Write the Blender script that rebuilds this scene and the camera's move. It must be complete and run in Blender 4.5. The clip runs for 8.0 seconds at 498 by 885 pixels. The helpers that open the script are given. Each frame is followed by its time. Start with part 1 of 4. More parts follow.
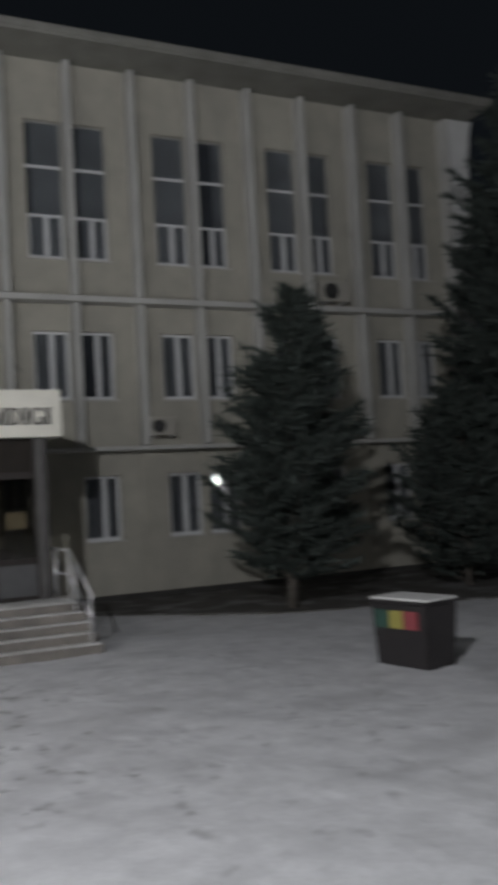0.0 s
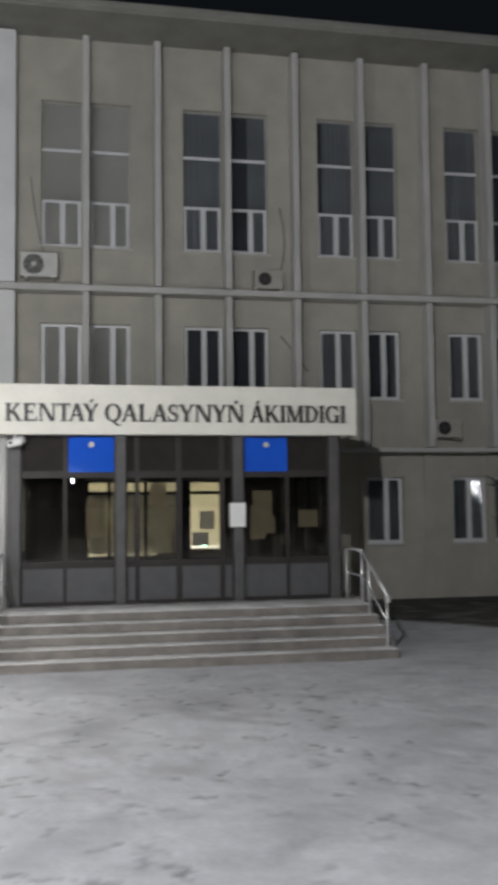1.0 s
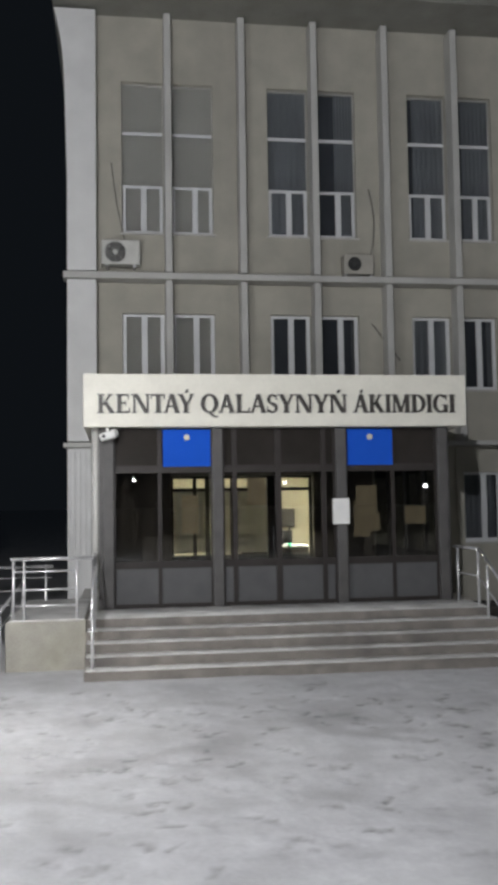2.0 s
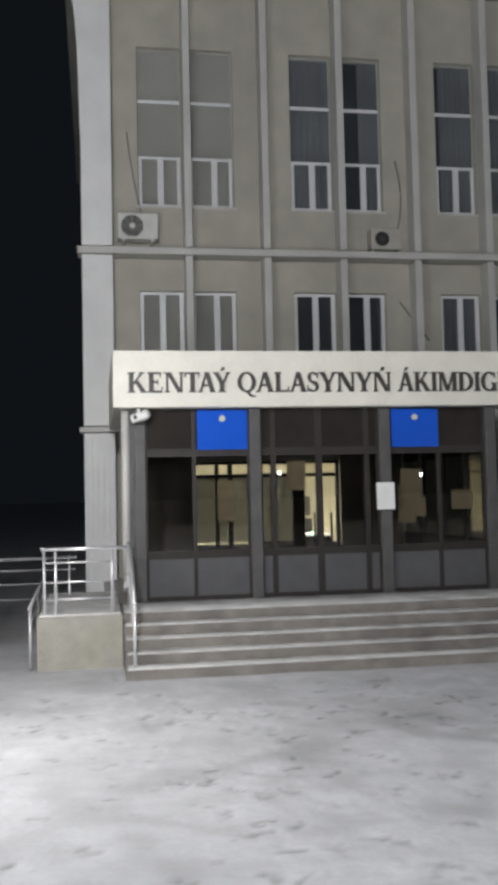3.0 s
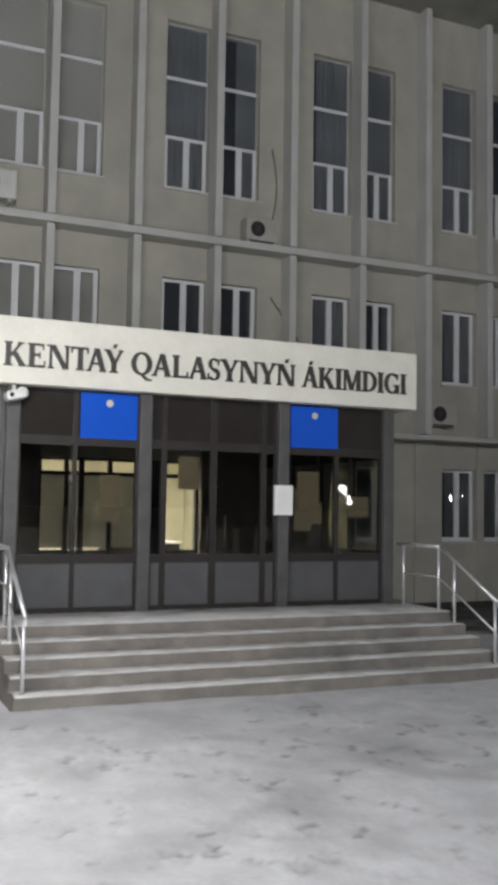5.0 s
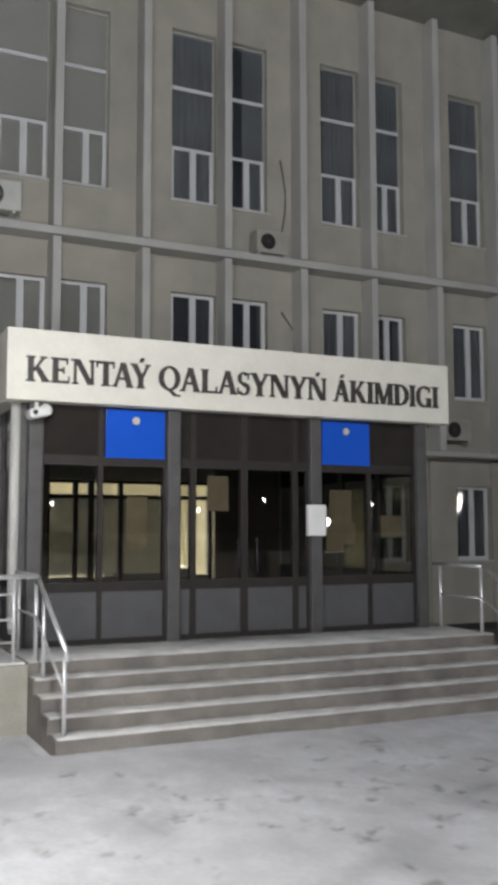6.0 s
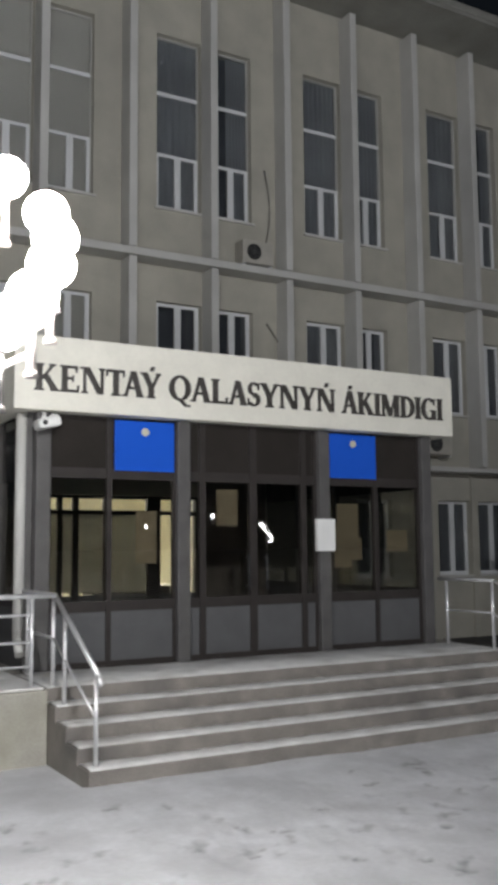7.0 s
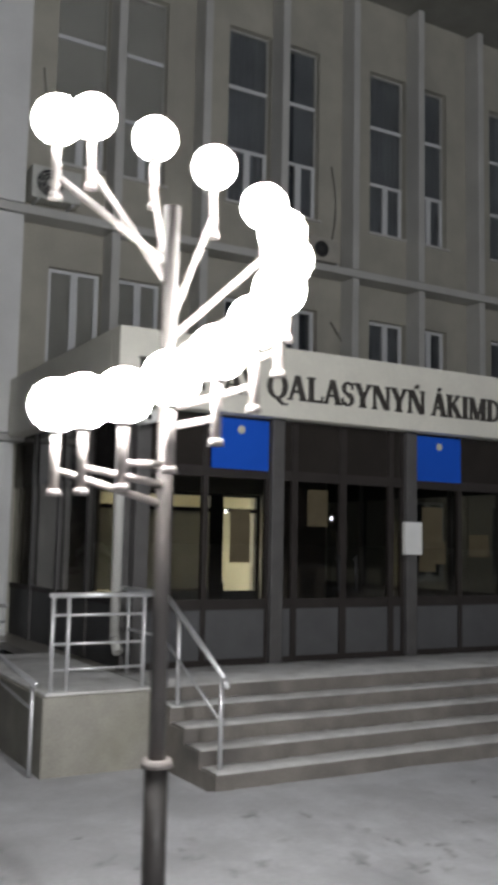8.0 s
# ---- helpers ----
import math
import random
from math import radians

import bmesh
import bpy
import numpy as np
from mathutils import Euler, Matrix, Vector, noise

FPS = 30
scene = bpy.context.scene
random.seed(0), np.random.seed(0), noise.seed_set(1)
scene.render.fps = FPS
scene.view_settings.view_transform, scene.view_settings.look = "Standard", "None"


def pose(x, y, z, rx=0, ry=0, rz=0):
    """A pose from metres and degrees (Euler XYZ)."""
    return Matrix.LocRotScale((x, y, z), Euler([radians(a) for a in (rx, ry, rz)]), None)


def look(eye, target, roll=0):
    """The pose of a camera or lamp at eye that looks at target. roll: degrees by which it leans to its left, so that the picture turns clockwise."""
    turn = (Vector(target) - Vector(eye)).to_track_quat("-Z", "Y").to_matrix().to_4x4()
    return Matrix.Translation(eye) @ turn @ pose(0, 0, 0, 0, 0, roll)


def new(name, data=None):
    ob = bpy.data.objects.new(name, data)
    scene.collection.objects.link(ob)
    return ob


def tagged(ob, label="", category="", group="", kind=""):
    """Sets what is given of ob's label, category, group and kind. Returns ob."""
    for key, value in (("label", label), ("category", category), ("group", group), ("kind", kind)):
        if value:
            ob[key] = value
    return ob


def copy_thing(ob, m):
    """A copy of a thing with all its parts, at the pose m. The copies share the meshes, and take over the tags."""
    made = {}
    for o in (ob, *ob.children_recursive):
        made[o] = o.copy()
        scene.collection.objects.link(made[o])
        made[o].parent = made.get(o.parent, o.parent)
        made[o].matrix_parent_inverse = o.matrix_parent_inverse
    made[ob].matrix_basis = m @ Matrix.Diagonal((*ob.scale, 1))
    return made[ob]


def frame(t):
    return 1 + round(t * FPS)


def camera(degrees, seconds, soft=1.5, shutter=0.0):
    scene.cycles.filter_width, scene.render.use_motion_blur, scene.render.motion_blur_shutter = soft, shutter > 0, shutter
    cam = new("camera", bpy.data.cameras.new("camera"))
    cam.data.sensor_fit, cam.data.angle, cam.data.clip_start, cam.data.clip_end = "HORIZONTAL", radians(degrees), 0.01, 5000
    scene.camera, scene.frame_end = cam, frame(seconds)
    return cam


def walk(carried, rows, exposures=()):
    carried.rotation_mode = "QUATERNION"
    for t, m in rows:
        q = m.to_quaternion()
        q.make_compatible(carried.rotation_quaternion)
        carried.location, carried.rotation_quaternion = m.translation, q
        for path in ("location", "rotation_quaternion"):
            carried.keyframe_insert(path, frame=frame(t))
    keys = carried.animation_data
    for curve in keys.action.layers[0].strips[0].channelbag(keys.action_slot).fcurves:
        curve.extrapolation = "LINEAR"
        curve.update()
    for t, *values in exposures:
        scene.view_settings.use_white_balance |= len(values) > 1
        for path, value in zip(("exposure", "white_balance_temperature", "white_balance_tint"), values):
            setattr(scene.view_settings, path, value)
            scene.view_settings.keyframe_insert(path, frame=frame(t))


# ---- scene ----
cam = camera(29.8, 8.0, soft=4.6, shutter=0.5)
# seconds, eye, a point that it looks at, roll
ROWS = [
    (0, (-0.3, 0.027, 2.36), (0.576, 1.822, 2.468), -3.2),
    (0.5, (-0.63, 0.282, 2.394), (-0.094, 2.205, 2.516), -1.7),
    (1, (-0.967, 0.619, 2.36), (-0.59, 2.578, 2.492), -0.6),
    (1.5, (-1.319, 1.167, 2.337), (-1.046, 3.143, 2.471), -0.8),
    (3, (-2.487, 2.754, 2.227), (-2.165, 4.725, 2.341), -1.3),
    (3.5, (-2.89, 3.355, 2.172), (-2.471, 5.308, 2.266), -0.7),
    (4, (-3.221, 3.821, 2.143), (-2.685, 5.745, 2.238), -1.2),
    (4.5, (-3.552, 4.305, 2.096), (-2.834, 6.168, 2.211), 0.9),
    (6, (-4.31, 5.732, 2.041), (-3.455, 7.53, 2.229), -0.1),
    (6.5, (-4.63, 6.138, 2.026), (-3.743, 7.917, 2.238), -0.6),
    (7, (-5.019, 6.534, 2.027), (-4.036, 8.262, 2.25), -0.5),
    (7.5, (-5.428, 6.917, 2.024), (-4.44, 8.64, 2.26), -0.7),
    (8, (-5.979, 7.258, 2.078), (-4.989, 8.983, 2.292), 1.1),
]
walk(cam, [(t, look(eye, target, roll)) for t, eye, target, roll in ROWS],
     exposures=[(0.0, 0.08), (0.5, 0.1), (1.0, 0.15), (1.5, 0.2), (3.0, 0.4), (4.0, 0.4), (4.5, 0.36), (6.0, 0.38), (7.0, 0.3), (7.5, 0.08), (8.0, -0.3)])

scene.render.use_persistent_data = False

# ---- world and lamps' light ----
world = bpy.data.worlds.new("night_sky")
scene.world = world
world.use_nodes = True
world.node_tree.nodes["Background"].inputs["Color"].default_value = (0.62, 0.78, 1.0, 1)
world.node_tree.nodes["Background"].inputs["Strength"].default_value = 0.006


def lamp_light(name, place, watts, radius, colour):
    data = bpy.data.lights.new(name, "POINT")
    data.energy, data.shadow_soft_size, data.color = watts, radius, colour
    ob = new(name, data)
    ob.location = place
    return ob


STREET_LAMPS = [(-3.9, -2.4, 7.8, 3900)]
for lx, ly, lz, w in STREET_LAMPS:
    lamp_light("street_light", (lx, ly + 0.95, lz - 0.16), w, 0.16, (0.955, 0.965, 1.0))


# ---- materials ----
def material(name, colour, rough=0.6, metal=0.0, vary=0.12, scale=6.0, bump=0.0, fine=60.0, second=None, amount=0.0, spec=0.5, dist=0.01, streak=1.0):
    """A surface with its own colour, broken up at two scales, with fine relief."""
    m = bpy.data.materials.new(name)
    m.use_nodes = True
    n, l = m.node_tree.nodes, m.node_tree.links
    b = n["Principled BSDF"]
    b.inputs["Roughness"].default_value, b.inputs["Metallic"].default_value = rough, metal
    b.inputs["Specular IOR Level"].default_value = spec
    co = n.new("ShaderNodeTexCoord")
    big, small = n.new("ShaderNodeTexNoise"), n.new("ShaderNodeTexNoise")
    for t, s, d in ((big, scale, 5), (small, fine, 3)):
        t.inputs["Scale"].default_value, t.inputs["Detail"].default_value = s, d
        l.new(co.outputs["Object"], t.inputs["Vector"])
    add = n.new("ShaderNodeMath")
    add.operation = "ADD"
    l.new(big.outputs["Fac"], add.inputs[0])
    mul = n.new("ShaderNodeMath")
    mul.operation = "MULTIPLY"
    mul.inputs[1].default_value = 0.5
    l.new(small.outputs["Fac"], mul.inputs[0])
    l.new(mul.outputs[0], add.inputs[1])
    ramp = n.new("ShaderNodeMapRange")
    ramp.inputs["From Min"].default_value, ramp.inputs["From Max"].default_value = 0.45, 1.05
    ramp.inputs["To Min"].default_value, ramp.inputs["To Max"].default_value = 1 - vary, 1 + vary
    l.new(add.outputs[0], ramp.inputs["Value"])
    mix = n.new("ShaderNodeMix")
    mix.data_type, mix.blend_type = "RGBA", "MULTIPLY"
    mix.inputs["Factor"].default_value = 1.0
    mix.inputs["A"].default_value = (*colour, 1)
    l.new(ramp.outputs["Result"], mix.inputs["B"])
    out = mix.outputs["Result"]
    if second:
        patch = n.new("ShaderNodeTexNoise")
        patch.inputs["Scale"].default_value, patch.inputs["Detail"].default_value = scale * 0.45, 7
        run = n.new("ShaderNodeMapping")
        run.inputs["Scale"].default_value = (1, 1, streak)
        l.new(co.outputs["Object"], run.inputs["Vector"])
        l.new(run.outputs["Vector"], patch.inputs["Vector"])
        cut = n.new("ShaderNodeMapRange")
        cut.inputs["From Min"].default_value, cut.inputs["From Max"].default_value = 0.5, 0.68
        cut.inputs["To Max"].default_value = amount
        l.new(patch.outputs["Fac"], cut.inputs["Value"])
        over = n.new("ShaderNodeMix")
        over.data_type = "RGBA"
        l.new(cut.outputs["Result"], over.inputs["Factor"])
        l.new(out, over.inputs["A"])
        over.inputs["B"].default_value = (*second, 1)
        out = over.outputs["Result"]
    l.new(out, b.inputs["Base Color"])
    if bump:
        bp = n.new("ShaderNodeBump")
        bp.inputs["Strength"].default_value, bp.inputs["Distance"].default_value = bump, dist
        l.new(add.outputs[0], bp.inputs["Height"])
        l.new(bp.outputs["Normal"], b.inputs["Normal"])
    return m


def glass(name, tint, gloss=0.08):
    """Clear pane: see-through with a gloss that grows at grazing angles."""
    m = bpy.data.materials.new(name)
    m.use_nodes = True
    n, l = m.node_tree.nodes, m.node_tree.links
    n.remove(n["Principled BSDF"])
    tr, gl, mix, fr = n.new("ShaderNodeBsdfTransparent"), n.new("ShaderNodeBsdfGlossy"), n.new("ShaderNodeMixShader"), n.new("ShaderNodeLayerWeight")
    power, scaled = n.new("ShaderNodeMath"), n.new("ShaderNodeMath")
    power.operation, scaled.operation = "POWER", "MULTIPLY_ADD"
    power.inputs[1].default_value, scaled.inputs[1].default_value, scaled.inputs[2].default_value = 5.0, 0.95, 0.042
    tr.inputs["Color"].default_value = (*tint, 1)
    gl.inputs["Roughness"].default_value = gloss
    fr.inputs["Blend"].default_value = 0.5
    l.new(fr.outputs["Facing"], power.inputs[0])
    l.new(power.outputs[0], scaled.inputs[0])
    l.new(scaled.outputs[0], mix.inputs["Fac"])
    l.new(tr.outputs[0], mix.inputs[1])
    l.new(gl.outputs[0], mix.inputs[2])
    l.new(mix.outputs[0], n["Material Output"].inputs["Surface"])
    return m


def glowing(name, colour, strength):
    m = material(name, colour, 0.4)
    b = m.node_tree.nodes["Principled BSDF"]
    b.inputs["Emission Color"].default_value = (*colour, 1)
    b.inputs["Emission Strength"].default_value = strength
    return m


PLASTER = material("cream_plaster", (0.445, 0.427, 0.365), 0.85, vary=0.16, scale=1.6, bump=0.25, fine=45, second=(0.31, 0.295, 0.26), amount=0.4, streak=0.18)
# white piers, their paint raised further to carry the near lamp's light
PIER_LIT_PAINT = material("lamplit_white_pier_paint", (0.78, 0.78, 0.77), 0.75, vary=0.1, scale=1.3, bump=0.15, fine=45, second=(0.62, 0.615, 0.6), amount=0.5, streak=0.2)
FIN_PAINT = material("pale_plaster", (0.56, 0.555, 0.53), 0.8, vary=0.12, scale=1.1, bump=0.2, fine=45)
ROOF_GREY = material("roof_concrete", (0.27, 0.265, 0.24), 0.85, vary=0.2, scale=1.5, bump=0.3, fine=30)
PLINTH = material("dark_plinth", (0.05, 0.048, 0.045), 0.8, vary=0.3, scale=3, bump=0.3)
PVC = material("white_pvc", (0.74, 0.75, 0.76), 0.4, vary=0.05, scale=4)
GLASS = glass("window_glass", (0.94, 0.955, 0.965), 0.0)
DOOR_GLASS = glass("door_glass", (0.74, 0.74, 0.72), 0.0)
CURTAIN = material("grey_curtain", (0.36, 0.375, 0.395), 0.9, vary=0.3, scale=1.1)
ROOM_DIM = material("dim_room_backing", (0.14, 0.15, 0.17), 0.9, vary=0.25, scale=1.3)
BLIND = material("beige_blind", (0.82, 0.79, 0.72), 0.8, vary=0.08, scale=2)
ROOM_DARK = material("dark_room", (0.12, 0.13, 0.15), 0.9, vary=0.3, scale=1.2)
SIGN_WHITE = material("sign_panel", (0.81, 0.79, 0.7), 0.5, vary=0.06, scale=2.5, fine=20)
LETTER = material("dark_letters", (0.055, 0.05, 0.045), 0.45, vary=0.2)
FRAME_BROWN = material("brown_aluminium", (0.034, 0.029, 0.027), 0.5, vary=0.2, scale=5, spec=0.3)
PANEL_GREY = material("grey_panel", (0.1, 0.1, 0.104), 0.55, vary=0.15, scale=3, spec=0.3)
COLUMN_GREY = material("grey_column", (0.1, 0.096, 0.095), 0.5, vary=0.2, scale=4, spec=0.3)
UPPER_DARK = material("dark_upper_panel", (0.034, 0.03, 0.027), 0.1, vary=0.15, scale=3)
BLUE = material("blue_panel", (0.018, 0.105, 0.6), 0.08, vary=0.05, scale=3)
EMBLEM = material("pale_emblem", (0.6, 0.58, 0.45), 0.4)
PAPER = material("white_paper", (0.82, 0.82, 0.8), 0.7, vary=0.06, scale=5)
PAPER_TAN = material("tan_paper", (0.38, 0.315, 0.22), 0.8, vary=0.15, scale=6)
STONE = material("step_granite", (0.22, 0.2, 0.18), 0.75, vary=0.3, scale=3.2, bump=0.3, fine=70, second=(0.12, 0.112, 0.105), amount=0.8)
BLOCK = material("rendered_block", (0.36, 0.345, 0.3), 0.85, vary=0.25, scale=2.6, bump=0.4, fine=40, second=(0.25, 0.24, 0.18), amount=0.7)
SNOW = material("trodden_snow", (0.69, 0.695, 0.715), 0.75, vary=0.15, scale=3.0, bump=0.28, fine=20, second=(0.5, 0.505, 0.52), amount=0.6, dist=0.02)
sn, sl = SNOW.node_tree.nodes, SNOW.node_tree.links
worn, bare = sn.new("ShaderNodeAttribute"), sn.new("ShaderNodeMix")
worn.attribute_name = "worn"
bare.data_type = "RGBA"
bare.inputs["B"].default_value = (0.21, 0.21, 0.215, 1)
sl.new(worn.outputs["Fac"], bare.inputs["Factor"])
sl.new(sn["Principled BSDF"].inputs["Base Color"].links[0].from_socket, bare.inputs["A"])
sl.new(bare.outputs["Result"], sn["Principled BSDF"].inputs["Base Color"])
SNOW_CAP = material("fresh_snow", (0.78, 0.775, 0.76), 0.8, vary=0.2, scale=3.5, bump=0.3, fine=30, second=(0.38, 0.365, 0.34), amount=0.6)
STEEL = material("stainless_steel", (0.78, 0.78, 0.79), 0.36, 0.6, vary=0.1, scale=8)
AC_WHITE = material("ac_casing", (0.62, 0.62, 0.58), 0.5, vary=0.1, scale=5)
BLACK = material("black_plastic", (0.02, 0.02, 0.021), 0.5, vary=0.2)
BARK = material("grey_bark", (0.13, 0.115, 0.1), 0.9, vary=0.35, scale=7, bump=0.6, fine=40)
NEEDLE = material("dark_needles", (0.056, 0.07, 0.062), 0.75, vary=0.4, scale=3)
BIN_DARK = material("bin_steel", (0.022, 0.019, 0.02), 0.5, vary=0.25, scale=5)
# one post paint in three tones; the globes' light is put into the paler two
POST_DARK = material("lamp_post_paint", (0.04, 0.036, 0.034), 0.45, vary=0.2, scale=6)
POST_MID = material("lamp_post_mid_lit", (0.1, 0.09, 0.085), 0.45, vary=0.15, scale=6)
POST_PALE = material("lamp_post_pale_lit", (0.3, 0.27, 0.255), 0.45, vary=0.1, scale=6)
GLOBE = glowing("lit_globe", (1.0, 0.99, 0.98), 76.0)
LED = glowing("led_panel", (1.0, 0.97, 0.87), 42.0)
GREEN_LED = glowing("green_indicator", (0.1, 1.0, 0.5), 12.0)
SOIL = material("bare_bed", (0.085, 0.08, 0.072), 0.95, vary=0.3, scale=2.5, bump=0.6, fine=25, second=(0.4, 0.4, 0.41), amount=0.45)
ROOM_CREAM = material("lobby_paint", (0.64, 0.61, 0.48), 0.7, vary=0.08, scale=1.5)
ROOM_FLOOR = material("lobby_tiles", (0.3, 0.28, 0.25), 0.3, vary=0.15, scale=2)
RED, YELLOW, GREEN = material("red_decal", (0.3, 0.06, 0.07), 0.5), material("yellow_decal", (0.36, 0.32, 0.08), 0.5), material("green_decal", (0.035, 0.09, 0.07), 0.5)
FILM = material("frosted_film", (0.2, 0.195, 0.18), 0.6, vary=0.15, scale=2)
fn, fl = FILM.node_tree.nodes, FILM.node_tree.links
through_film, film_sum = fn.new("ShaderNodeBsdfTranslucent"), fn.new("ShaderNodeAddShader")
through_film.inputs["Color"].default_value = (0.17, 0.168, 0.15, 1)
fl.new(fn["Principled BSDF"].outputs[0], film_sum.inputs[0])
fl.new(through_film.outputs[0], film_sum.inputs[1])
fl.new(film_sum.outputs[0], fn["Material Output"].inputs["Surface"])
AC_BEIGE = material("ac_casing_beige", (0.45, 0.43, 0.38), 0.6, vary=0.12, scale=5)
CABLE = material("cable_rubber", (0.22, 0.21, 0.19), 0.7)
FAN_GREY = material("dark_grey_grille", (0.07, 0.07, 0.07), 0.6, vary=0.2)
PORCH_SHADE = material("porch_wall_shade", (0.17, 0.145, 0.125), 0.6, vary=0.2, scale=2.5, streak=0.2)


# ---- mesh helpers ----
def box(bm, x0, x1, y0, y1, z0, z1, bevel=0.0):
    vs = [bm.verts.new((x, y, z)) for x in (x0, x1) for y in (y0, y1) for z in (z0, z1)]
    fs = [bm.faces.new([vs[i] for i in q]) for q in ((0, 1, 3, 2), (4, 6, 7, 5), (0, 4, 5, 1), (2, 3, 7, 6), (0, 2, 6, 4), (1, 5, 7, 3))]
    if bevel:
        es = list({e for f in fs for e in f.edges})
        bmesh.ops.bevel(bm, geom=es, offset=bevel, segments=2, affect="EDGES", profile=0.5)
    return bm


def tube(bm, a, b, r0, r1=None, sides=10, caps=True):
    a, b = Vector(a), Vector(b)
    r1 = r0 if r1 is None else r1
    q = (b - a).to_track_quat("Z", "Y")
    rings = []
    for p, r in ((a, r0), (b, r1)):
        rings.append([bm.verts.new(p + q @ Vector((r * math.cos(t), r * math.sin(t), 0))) for t in (2 * math.pi * k / sides for k in range(sides))])
    for k in range(sides):
        f = bm.faces.new((rings[0][k], rings[0][(k + 1) % sides], rings[1][(k + 1) % sides], rings[1][k]))
        f.smooth = True
    if caps:
        bm.faces.new(rings[0][::-1])
        bm.faces.new(rings[1])
    return bm


def ball(bm, c, r, u=16, v=10, squash=1.0):
    got = bmesh.ops.create_uvsphere(bm, u_segments=u, v_segments=v, radius=r)["verts"]
    for p in got:
        p.co = Vector((p.co.x, p.co.y, p.co.z * squash)) + Vector(c)
    for f in {f for p in got for f in p.link_faces}:
        f.smooth = True
    return bm


def mesh_of(name, bm, mat):
    me = bpy.data.meshes.new(name)
    bmesh.ops.recalc_face_normals(bm, faces=bm.faces[:])
    bm.to_mesh(me)
    bm.free()
    me.materials.append(mat)
    return me


def part(name, bm, mat, parent=None, label="", at=None):
    """One mesh object under a thing or a part; bm may be a finished mesh that is shared."""
    me = bm if isinstance(bm, bpy.types.Mesh) else mesh_of(name, bm, mat)
    ob = new(name, me)
    if parent is not None:
        ob.parent = parent
    if at is not None:
        ob.location = at
    return tagged(ob, label)


def thing(name, place, label, category, group="", kind=""):
    ob = new(name)
    ob.location = place
    ob.empty_display_size = 0.2
    return tagged(ob, label, category, group, kind)


def B(*a, **k):
    return box(bmesh.new(), *a, **k)


def T(*a, **k):
    return tube(bmesh.new(), *a, **k)


# ---- ground: one sheet, fine where it is walked on ----
def steps_out(lo, hi, fine, far):
    mid = list(np.arange(lo, hi, fine))
    out, d, x = [], fine, hi
    while x < far:
        out.append(x)
        d *= 1.35
        x += d
    left, d, x = [], fine, lo
    while x > -far:
        d *= 1.35
        x -= d
        left.append(x)
    return np.array(left[::-1] + mid + out)


